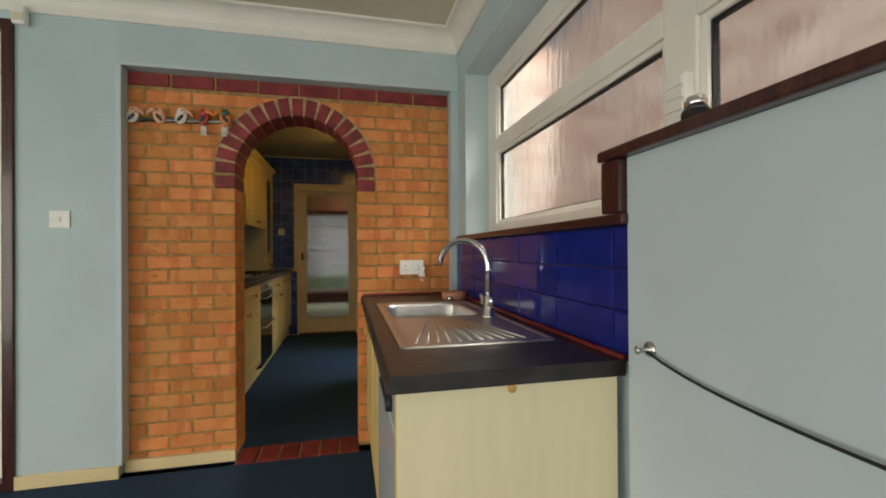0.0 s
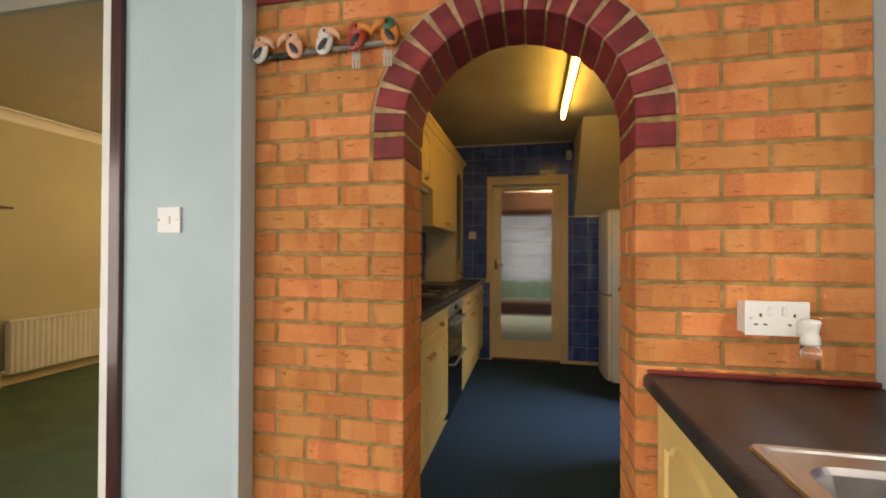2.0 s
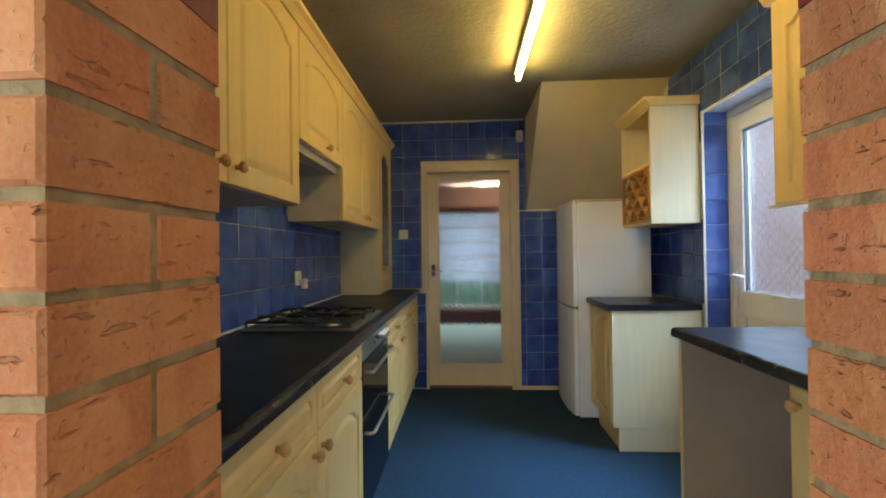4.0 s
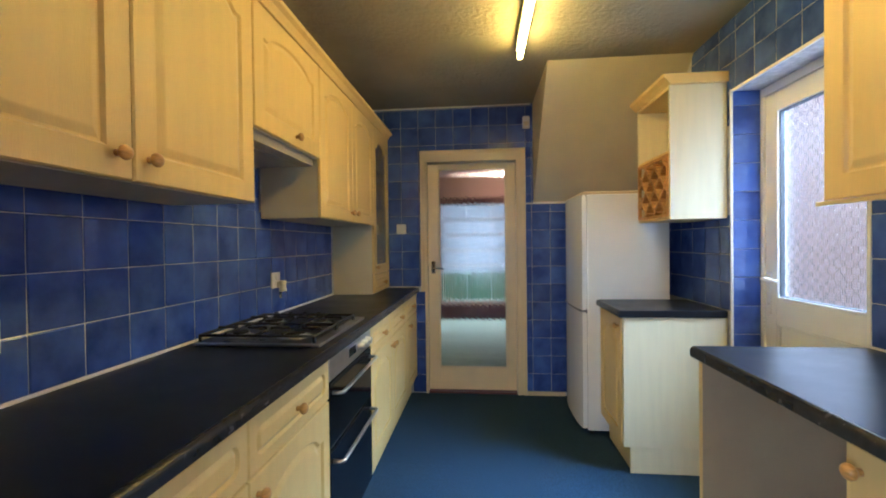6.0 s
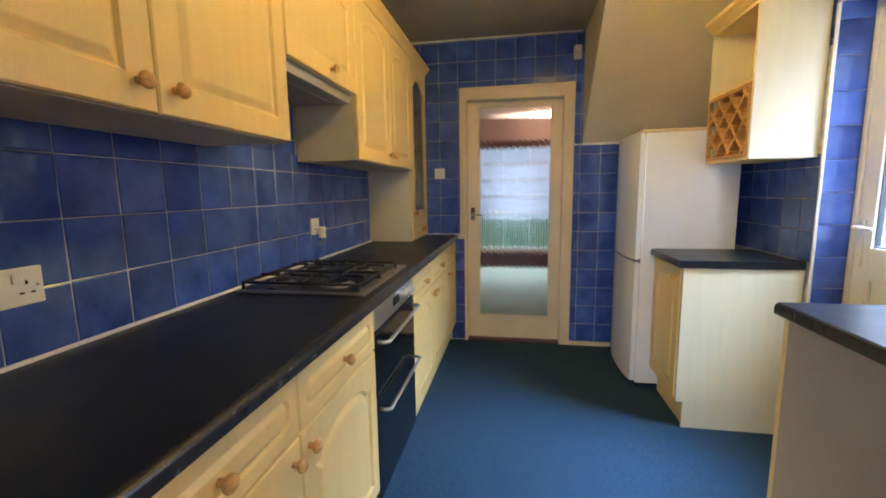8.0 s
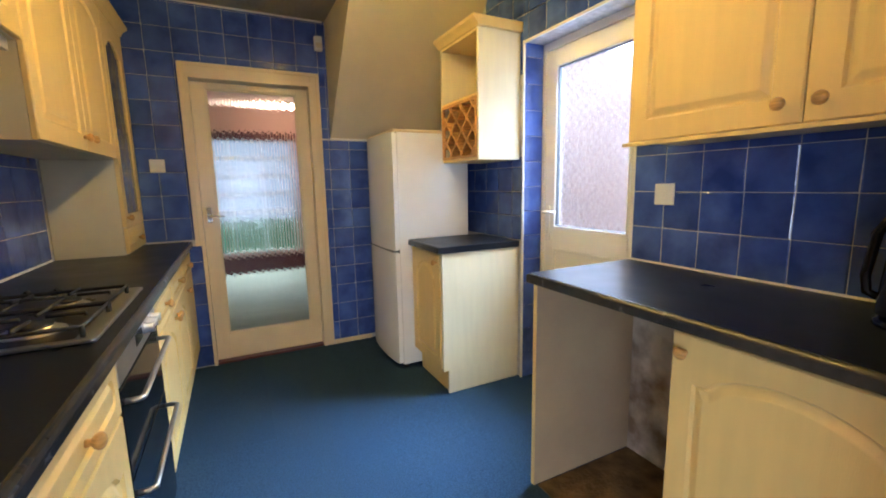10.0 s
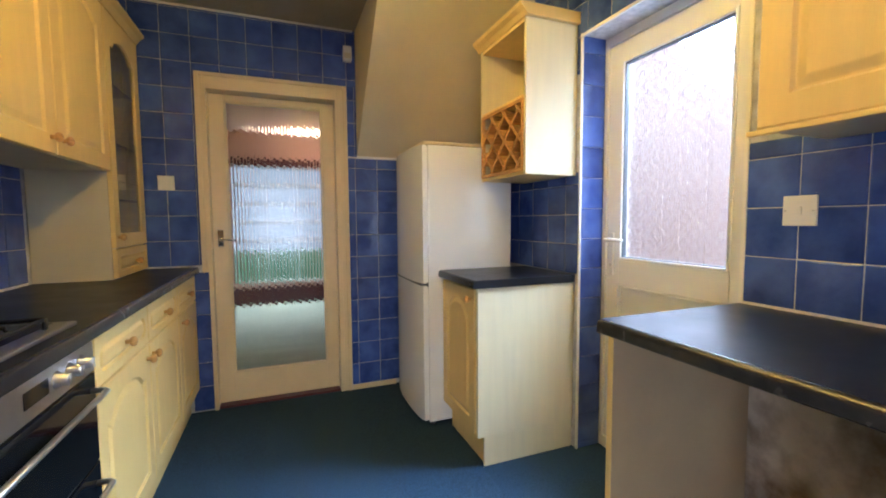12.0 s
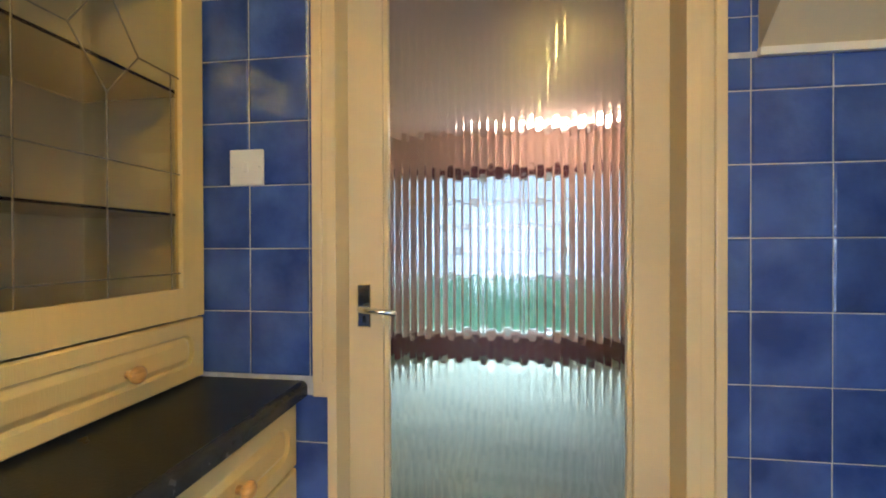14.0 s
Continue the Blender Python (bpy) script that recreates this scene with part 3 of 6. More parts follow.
for x in (-0.57, -0.13, 0.30, 0.74):
    box(bm, x, x + 0.04, 10.085, 10.145, 0.30, 2.02, 0.003)
struct("window_hall", bm, WHITE, "white window with horizontal glazing bars")
struct("baseboard_hall", B(-2.2, 2.4, 10.07, 10.1, 0, 0.24, bev=0.003), MAROON, "deep maroon skirting")
struct("trim_hall_head", B(-0.62, 0.83, 10.07, 10.1, 2.02, 2.12, bev=0.003), MAROON, "deep maroon pelmet")
lt = thing("ceiling_light", (0.7, 9.6, 2.5), "warm glowing bar lamp on hall ceiling", "ceiling light")
part("base", B(0.25, 1.15, 9.56, 9.64, 2.47, 2.5, bev=0.004), WHITE, lt)
part("diffuser", B(0.27, 1.13, 9.565, 9.635, 2.42, 2.47, bev=0.012), HALLGLOW, lt, "warm glowing diffuser")

# outside
ext = struct("backdrop_garden_wall", B(-12, 14, 24, 24.3, -0.12, 4.5), RENDERW, "pale blue-grey rendered wall beyond the lawn")
struct("backdrop_neighbour_wall", B(3.6, 3.9, -6, 12, -0.12, 4.6), OUTBRICK, "pinkish brick wall of neighbouring house")
bm = bmesh.new()
box(bm, 1.335, 1.762, 2.955, 2.998, -0.12, 2.62)
box(bm, 1.762, 1.80, 2.955, 4.36, -0.12, 2.62)
struct("wall_exterior_kitchen", bm, OUTBRICK, "pinkish brick outer face of kitchen")
struct("pavement_side", B(1.3, 3.6, -6, 12, -0.12, -0.04), CONCRETE, "grey concrete side path")

# ---- brick arch wall ----
AX, AZ, RI, RO, SPR, CH = 0.072, 1.634, 0.342, 0.447, 1.5425, 0.0764
XL, XR, BY, BT = -0.822, 0.985, 2.79, 0.215


def arch_x(z, r):
    """Half width of the arch ring at a height."""
    return r if z <= AZ else math.sqrt(max(0.0, r * r - (z - AZ) ** 2))


bm = bmesh.new()
rr = RI + 0.0025
outline = [(XL, 0), (AX - rr, 0), (AX - rr, AZ)]
outline += [(AX - rr * math.cos(a), AZ + rr * math.sin(a)) for a in np.linspace(0, math.pi, 25)[1:-1]]
outline += [(AX + rr, AZ), (AX + rr, 0), (XR, 0), (XR, 2.167), (XL, 2.167)]
prism(bm, outline, "y", BY + 0.005, BY + BT - 0.004)
wall_arch = struct("wall_brick_arch", bm, MORTAR, "orange facing brick wall pierced by a red brick arch")

bm = bmesh.new()
ring_in = [(AX - (RI + 0.001) * math.cos(a), AZ + (RI + 0.001) * math.sin(a)) for a in np.linspace(0, math.pi, 33)]
ring_out = [(AX - (RO + 0.009) * math.cos(a), AZ + (RO + 0.009) * math.sin(a)) for a in np.linspace(0, math.pi, 33)]
faces = [[bm.verts.new((x, y, z)) for x, z in ring] for y in (BY + 0.001, BY + 0.05) for ring in (ring_in, ring_out)]
for r1, r2 in ((faces[0], faces[1]), (faces[3], faces[2]), (faces[1], faces[3]), (faces[2], faces[0])):
    for i in range(32):
        bm.faces.new((r1[i], r1[i + 1], r2[i + 1], r2[i]))
part("arch_mortar", bm, MORTAR2, wall_arch, "pale mortar ring between arch bricks")

BRICK_MESH = {}


def quad_brick(poly, y0, y1, b=0.004):
    """A brick with a chamfered face: poly is its outline in x and z, y0 its face."""
    bm = bmesh.new()
    cx, cz = sum(p[0] for p in poly) / len(poly), sum(p[1] for p in poly) / len(poly)
    inner = []
    for x, z in poly:
        dx, dz = cx - x, cz - z
        inner.append((x + math.copysign(min(b, abs(dx)), dx), z + math.copysign(min(b, abs(dz)), dz)))
    a = [bm.verts.new((x, y0, z)) for x, z in inner]
    c = [bm.verts.new((x, y0 + b, z)) for x, z in poly]
    d = [bm.verts.new((x, y1, z)) for x, z in poly]
    bm.faces.new(a)
    n = len(poly)
    for r1, r2 in ((a, c), (c, d)):
        for i in range(n):
            bm.faces.new((r1[i], r1[(i + 1) % n], r2[(i + 1) % n], r2[i]))
    bm.faces.new(d)
    return bm


def lay(poly, y0, y1, material, name="brick"):
    """A brick at its place; alike bricks share a mesh, and sit a little unevenly."""
    cx, cz = sum(p[0] for p in poly) / len(poly), sum(p[1] for p in poly) / len(poly)
    key = (material.name, round(y1 - y0, 3), tuple((round(x - cx, 3), round(z - cz, 3)) for x, z in poly))
    if key not in BRICK_MESH:
        BRICK_MESH[key] = mesh_of(name, quad_brick([(x - cx, z - cz) for x, z in poly], 0, y1 - y0), material)
    ob = new(name, BRICK_MESH[key])
    ob.parent = wall_arch
    ob.location = (cx, y0 + rng.uniform(-0.0015, 0.0015), cz)
    ob.rotation_euler = (rng.uniform(-0.010, 0.010), rng.uniform(-0.010, 0.010), rng.uniform(-0.004, 0.004))
    return ob


rng = random.Random(7)
J = 0.011
for k in range(-8, 21):
    z1 = SPR - CH * k - J / 2
    z0 = z1 - CH + J
    if z1 > 2.09 or z1 < 0.02:
        continue
    z0 = max(z0, 0.0)
    odd = k % 2 == 0
    ring = z1 > SPR + 0.01
    for side in (-1, 1):
        half0 = (arch_x(z0, RO) if ring and z0 < AZ + RO else RI if not ring else 0.0) + (J if ring else 0)
        half1 = (arch_x(z1, RO) if ring and z1 < AZ + RO else RI if not ring else 0.0) + (J if ring else 0)
        end = XL if side < 0 else XR
        base = AX + side * RI
        cuts = [base + side * d for d in ([0.107 + J / 2] if odd else [0.215 + J / 2])]
        while abs(cuts[-1] - base) < 1.4:
            cuts.append(cuts[-1] + side * 0.227)
        cuts = [c for c in cuts if (c - end) * side < -0.03 and (c - (AX + side * max(half0, half1))) * side > 0.035]
        marks = [None] + cuts + [end]
        for i in range(len(marks) - 1):
            b = marks[i + 1] - side * (J / 2 if i < len(marks) - 2 else 0)
            if i == 0:
                a0, a1 = AX + side * half0, AX + side * half1
            else:
                a0 = a1 = marks[i] + side * J / 2
            if abs(b - a0) < 0.02 or abs(b - a1) < 0.012:
                continue
            poly = [(a0, z0), (b, z0), (b, z1), (a1, z1)]
            if side < 0:
                poly = poly[::-1]
            deep = 0.1025 if (i > 0 or ring) else (BT if odd else 0.1025)
            lay(poly, BY, BY + deep, BRICK)
        if not ring and not odd:
            a, b = sorted((base, base + side * 0.1))
            lay([(a, z0), (b, z0), (b, z1), (a, z1)], BY + 0.1125, BY + BT, BRICK)
# red course over the arch
x = XL + 0.004
while x < XR - 0.03:
    b = min(x + 0.215, XR - 0.002)
    lay([(x, 2.093), (b, 2.093), (b, 2.163), (x, 2.163)], BY - 0.004, BY + 0.1, REDBRICK)
    x = b + J
# voussoirs: one upright pair at the springing, then the ring
for side in (-1, 1):
    a, b = sorted((AX + side * RI, AX + side * RO))
    lay([(a, SPR), (b, SPR), (b, AZ - 0.022), (a, AZ - 0.022)], BY - 0.004, BY + BT, REDBRICK, "voussoir")
NV = 17
for i in range(NV):
    a0 = -0.03 + (math.pi + 0.06) * i / NV
    a1 = -0.03 + (math.pi + 0.06) * (i + 1) / NV
    gi, go = 0.004 / RI, 0.0115 / RO
    poly = [(AX + RI * math.cos(a0 + gi), AZ + RI * math.sin(a0 + gi)), (AX + RO * math.cos(a0 + go), AZ + RO * math.sin(a0 + go)),
            (AX + RO * math.cos(a1 - go), AZ + RO * math.sin(a1 - go)), (AX + RI * math.cos(a1 - gi), AZ + RI * math.sin(a1 - gi))]
    lay(poly, BY - 0.005, BY + BT, REDBRICK, "voussoir")
# threshold of red bricks
thr = struct("floor_threshold", B(AX - RI, AX + RI, 2.722, 2.936, -0.1, -0.012), MORTAR2, "pale mortar bed of red brick threshold")
me = mesh_of("threshold_brick", B(-0.0505, 0.0505, -0.103, 0.103, -0.03, 0, bev=0.005, seg=1), REDBRICK)
for i in range(6):
    ob = new("threshold_brick", me)
    ob.parent = thr
    ob.location = (AX - RI + 0.058 + i * 0.1135, 2.829, 0.0 + rng.uniform(-0.002, 0.001))

# ---- tiles ----
TILE_MESH = {}


def tiles(parent, axis, at, out, u0, u1, v0, v1, ju, jv, pu=0.1555, pv=0.1555, material=None, gap=0.0025, holes=()):
    """Glazed tiles over a rectangle of a wall; ju and jv are places of joints."""
    material = material or TILE
    nu0, nu1 = math.floor((u0 - ju) / pu), math.ceil((u1 - ju) / pu)
    nv0, nv1 = math.floor((v0 - jv) / pv), math.ceil((v1 - jv) / pv)
    for i in range(nu0, nu1):
        for j in range(nv0, nv1):
            a0, a1 = max(u0, ju + i * pu + gap / 2), min(u1, ju + (i + 1) * pu - gap / 2)
            b0, b1 = max(v0, jv + j * pv + gap / 2), min(v1, jv + (j + 1) * pv - gap / 2)
            if a1 - a0 < 0.012 or b1 - b0 < 0.012:
                continue
            cu, cv = (a0 + a1) / 2, (b0 + b1) / 2
            if any(h[0] < cu < h[1] and h[2] < cv < h[3] for h in holes):
                continue
            w, h = (a1 - a0) / 2, (b1 - b0) / 2
            key = (axis, out, round(w, 3), round(h, 3), material.name)
            if key not in TILE_MESH:
                bm = bmesh.new()
                e = 0.004
                rows = []
                for d, s in ((-0.004, 0.0), (0.002, 0.0), (0.004, e)):
                    r = [(-w + s, -h + s), (w - s, -h + s), (w - s, h - s), (-w + s, h - s)]
                    rows.append([bm.verts.new((out * d, u, v) if axis == "x" else (u, out * d, v)) for u, v in r])
                for r1, r2 in zip(rows, rows[1:]):
                    for q in range(4):
                        bm.faces.new((r1[q], r1[(q + 1) % 4], r2[(q + 1) % 4], r2[q]))
                bm.faces.new(rows[-1])
                TILE_MESH[key] = mesh_of("tile", bm, material)
            ob = new("tile", TILE_MESH[key])
            ob.parent = parent
            ob.location = (at, cu, cv) if axis == "x" else (cu, at, cv)
            t1, t2 = rng.uniform(-0.010, 0.010), rng.uniform(-0.010, 0.010)
            ob.rotation_euler = (0, t1, t2) if axis == "x" else (t1, 0, t2)


wl, wr, wf = bpy.data.objects["wall_kitchen_left"], bpy.data.objects["wall_kitchen_right"], bpy.data.objects["wall_kitchen_far"]
tiles(wl, "x", KX0 - 0.002, 1, 3.02, 5.90, 0.937, 1.50, 3.733, 0.945)
tiles(wl, "x", KX0 - 0.002, 1, 4.24, 4.86, 1.50, 1.80, 3.733, 0.945)
tiles(wr, "x", KX1 + 0.002, -1, 3.02, 4.37, 0.937, 1.46, 3.904, 0.939)
tiles(wr, "x", KX1 + 0.002, -1, 3.5, 4.37, 2.135, CZ, 3.904, 2.13)
tiles(wr, "x", KX1 + 0.002, -1, 4.37, 5.19, 2.135, CZ, 3.904, 2.13)
tiles(wr, "x", KX1 + 0.002, -1, 5.19, 5.62, 1.95, CZ, 3.904, 2.13)
tiles(wr, "x", KX1 + 0.002, -1, 5.20, 6.30, 0.932, 1.46, 3.904, 0.932)
tiles(wr, "y", 5.188, -1, KX1 + 0.004, 1.664, 0.0, 2.13, KX1, 0.03, 0.15)
tiles(wf, "y", FY + 0.002, -1, -0.86, -0.37, 0.936, CZ, -0.55, 1.412)
tiles(wf, "y", FY + 0.002, -1, -0.46, -0.345, 0.0, 0.90, -0.50, 0.785)
tiles(wf, "y", FY + 0.002, -1, -0.393, 0.601, 2.145, CZ, -0.55, 1.412 + 0.1555 * 5)
tiles(wf, "y", FY + 0.002, -1, 0.54, 0.602, 1.668, 2.145, 0.588, 1.431)
tiles(wf, "y", FY + 0.002, -1, 0.54, 0.95, 0.035, 1.655, 0.588, 1.431)
struct("trim_tile_left", B(KX0, KX0 + 0.006, 3.02, 5.89, 0.936, 0.944), WHITE, "white sealant bead behind worktop")
struct("trim_tile_right", B(KX1 - 0.006, KX1, 3.02, 4.37, 0.936, 0.944), WHITE, "white sealant bead behind worktop")
struct("trim_tile_corner", B(KX1 - 0.006, KX1 + 0.006, 5.182, 5.192, 0, 2.14), WHITE, "white tile edge strip")
struct("trim_tile_corner_near", B(KX1 - 0.006, KX1 + 0.01, 4.362, 4.376, 0.936, 2.14), WHITE, "white tile edge strip")
struct("trim_tile_head", B(KX1 - 0.006, KX1 + 0.006, 4.37, 5.19, 2.122, 2.136), WHITE, "white tile edge strip")

# carpet tiles
fk = bpy.data.objects["floor_kitchen_base"]
CT = {}
for i in range(6):
    for j in range(8):
        x0, x1 = max(KX0, -1.02 + 0.5 * i), min(1.64, -1.02 + 0.5 * (i + 1))
        y0, y1 = max(2.938, 2.74 + 0.5 * j), min(FY, 2.74 + 0.5 * (j + 1))
        if x1 - x0 < 0.03 or y1 - y0 < 0.03:
            continue
        key = (round(x1 - x0, 3), round(y1 - y0, 3))
        if key not in CT:
            CT[key] = mesh_of("carpet_tile", B(-key[0] / 2 + 0.0002, key[0] / 2 - 0.0002, -key[1] / 2 + 0.0002, key[1] / 2 - 0.0002, -0.006, 0), CARPET)
        ob = new("carpet_tile", CT[key])
        ob.parent = fk
        ob.location = ((x0 + x1) / 2, (y0 + y1) / 2, rng.uniform(-0.0002, 0.0002))

# ---- hall door ----
door = thing("hall_door", (0.066, 6.5, 0.0), "cream painted closed door with tall reeded glass pane", "door")
bm = bmesh.new()
LX0, LX1, LZ1 = -0.322, 0.455, 2.035
GX0, GX1, GZ0, GZ1 = -0.231, 0.374, 0.205, 1.993
box(bm, LX0, GX0, 6.50, 6.54, 0.012, LZ1, 0.003)
box(bm, GX1, LX1, 6.50, 6.54, 0.012, LZ1, 0.003)
box(bm, GX0, GX1, 6.50, 6.54, GZ1, LZ1, 0.003)
box(bm, GX0, GX1, 6.50, 6.54, 0.012, GZ0, 0.003)
part("leaf_frame", bm, CREAMP, door)
bm = bmesh.new()
for a, b, c, d in ((GX0, GX0 + 0.012, GZ0, GZ1), (GX1 - 0.012, GX1, GZ0, GZ1), (GX0 + 0.012, GX1 - 0.012, GZ0, GZ0 + 0.012), (GX0 + 0.012, GX1 - 0.012, GZ1 - 0.012, GZ1)):
    box(bm, a, b, 6.508, 6.532, c, d, 0.003)
part("glazing_bead", bm, CREAMP, door)
bm = bmesh.new()
NR, PER, NZ = 30, 14, 200
xs = np.linspace(GX0 + 0.004, GX1 - 0.004, NR * PER + 1)
zs = np.linspace(GZ0, GZ1, NZ + 1)
grid = []
for z in zs:
    row = []
    for i, xx in enumerate(xs):
        ph, reed = (i % PER) / PER, i // PER
        rise = 1 - abs(2 * ph - 1) ** 4
        ripple = 0.00022 * math.sin(2 * math.pi * z / 0.038 + 2.4 * reed) * rise
        row.append(bm.verts.new((xx, 6.5195 - 0.0019 * rise - ripple, z)))
    grid.append(row)
for r1, r2 in zip(grid, grid[1:]):
    for i in range(len(xs) - 1):
        bm.faces.new((r1[i], r1[i + 1], r2[i + 1], r2[i]))
lo, hi = grid[0], grid[-1]
bl = [bm.verts.new((xs[0], 6.5230, z)) for z in (GZ0, GZ1)]
br = [bm.verts.new((xs[-1], 6.5230, z)) for z in (GZ0, GZ1)]
bm.faces.new((bl[0], bl[1], br[1], br[0]))
bm.faces.new([r[0] for r in grid] + [bl[1], bl[0]])
bm.faces.new([r[-1] for r in grid][::-1] + [br[0], br[1]])
bm.faces.new([bl[0], br[0]] + lo[::-1])
bm.faces.new([br[1], bl[1]] + hi)
pane = part("pane", bm, REEDED, door, "vertically reeded obscure glass")
for p in pane.data.polygons:
    p.use_smooth = len(p.vertices) == 4 and p.center.y < 6.5225
pane.visible_shadow = False
hp = part("handle_plate", B(-0.297, -0.262, 6.492, 6.50, 1.055, 1.165, bev=0.003), CHROME, door, "chrome lever handle plate")
bm = tube(bmesh.new(), [(-0.279, 6.492, 1.105), (-0.279, 6.462, 1.105), (-0.270, 6.452, 1.105), (-0.235, 6.449, 1.103), (-0.185, 6.451, 1.098)], [0.009, 0.008, 0.008, 0.0075, 0.006], 12)
part("lever", bm, CHROME, hp, "", True)
part("keyhole", B(-0.283, -0.275, 6.4905, 6.492, 1.068, 1.085), BLACKM, hp)
bm = bmesh.new()
for a, b, c, d in ((-0.345, -0.322, 0.0, 2.06), (0.455, 0.485, 0.0, 2.06), (-0.345, 0.485, 2.04, 2.07)):
    box(bm, a, b, 6.415, 6.58, c, d, 0.002)
struct("door_frame_hall", bm, CREAMP, "cream gloss door lining")


def architrave(bm, x0, x1, z0, z1, y):
    box(bm, x0, x1, y - 0.012, y, z0, z1, 0.003)


bm = bmesh.new()
architrave(bm, -0.382, -0.335, 0.90, 2.14, FY)
architrave(bm, 0.470, 0.536, 0.0, 2.14, FY)
architrave(bm, -0.335, 0.470, 2.052, 2.14, FY)
box(bm, -0.380, -0.355, FY - 0.02, FY - 0.011, 0.935, 2.138, 0.003)
box(bm, 0.511, 0.534, FY - 0.02, FY - 0.011, 0.0, 2.138, 0.003)
box(bm, -0.355, 0.511, FY - 0.02, FY - 0.011, 2.115, 2.138, 0.003)
struct("trim_hall_architrave", bm, CREAMP, "cream gloss moulded architrave")
struct("trim_threshold_bar", B(-0.322, 0.455, 6.44, 6.56, -0.004, 0.012, bev=0.003), MAROON, "dark red threshold bar")

# ---- back door ----
bd = thing("back_door", (1.62, 4.78, 0.0), "white plastic half-glazed back door with patterned glass", "door")
BX, DL0, DL1, DG0, DG1 = 1.678, 4.425, 5.165, 4.52, 5.085
GB, GT = 1.012, 1.995
bm = bmesh.new()
for y0, y1, z0, z1 in ((DL0, DG0, 0.06, 2.085), (DG1, DL1, 0.06, 2.085), (DG0, DG1, GT, 2.085), (DG0, DG1, 0.885, GB), (DG0, DG1, 0.06, 0.20)):
    box(bm, BX, BX + 0.06, y0, y1, z0, z1, 0.004)
part("leaf_frame", bm, UPVC, bd)
bm = bmesh.new()
for y0, y1, z0, z1 in ((DG0, DG0 + 0.014, GB, GT), (DG1 - 0.014, DG1, GB, GT), (DG0 + 0.014, DG1 - 0.014, GB, GB + 0.014), (DG0 + 0.014, DG1 - 0.014, GT - 0.014, GT)):
    box(bm, BX - 0.004, BX + 0.03, y0, y1, z0, z1, 0.004)
part("glazing_bead", bm, UPVC, bd)
bm = bmesh.new()
for y0, y1, z0, z1 in ((DG0 + 0.014, DG0 + 0.019, GB + 0.014, GT - 0.014), (DG1 - 0.019, DG1 - 0.014, GB + 0.014, GT - 0.014), (DG0 + 0.019, DG1 - 0.019, GB + 0.014, GB + 0.019), (DG0 + 0.019, DG1 - 0.019, GT - 0.019, GT - 0.014)):
    box(bm, BX + 0.008, BX + 0.03, y0, y1, z0, z1)
part("gasket", bm, GASKET, bd, "grey rubber glazing gasket")
p = part("pane", B(BX + 0.031, BX + 0.037, DG0 + 0.004, DG1 - 0.004, GB + 0.004, GT - 0.004), OBSCURE, bd, "basket-weave patterned obscure glass")
p.visible_shadow = False
part("lower_panel", B(BX + 0.014, BX + 0.05, DG0, DG1, 0.20, 0.885, bev=0.004), UPVC, bd)
bm = bmesh.new()
for y0, y1, z0, z1 in ((DG0 + 0.002, DG0 + 0.016, 0.20, 0.885), (DG1 - 0.016, DG1 - 0.002, 0.20, 0.885), (DG0 + 0.016, DG1 - 0.016, 0.20, 0.214), (DG0 + 0.016, DG1 - 0.016, 0.871, 0.885)):
    box(bm, BX + 0.001, BX + 0.0138, y0, y1, z0, z1, 0.004)
part("panel_bead", bm, UPVC, bd)
hp = part("handle_plate", B(BX - 0.012, BX, DG1 + 0.026, DG1 + 0.054, 0.93, 1.15, bev=0.005), UPVC, bd, "white lever handle")
part("lever", tube(bmesh.new(), [(BX - 0.012, DG1 + 0.04, 1.115), (BX - 0.045, DG1 + 0.04, 1.115), (BX - 0.052, DG1 + 0.028, 1.115), (BX - 0.052, DG1 - 0.075, 1.113)], [0.011, 0.011, 0.011, 0.008], 10), UPVC, hp, "", True)
part("keyhole", lathe(bmesh.new(), [(0.008, 0.0), (0.008, -0.002), (0.002, -0.0025)], (BX - 0.012, DG1 + 0.04, 0.985), "x", 14), STEEL, hp)
bm = bmesh.new()
for y0, y1, z0, z1 in ((4.37, DL0, 0.0, 2.13), (DL1, 5.188, 0.0, 2.13), (DL0, DL1, 2.085, 2.13), (DL0, DL1, 0.0, 0.06)):
    box(bm, BX - 0.012, BX + 0.075, y0, y1, z0, z1, 0.003)
struct("door_frame_back", bm, UPVC, "white plastic back door frame")

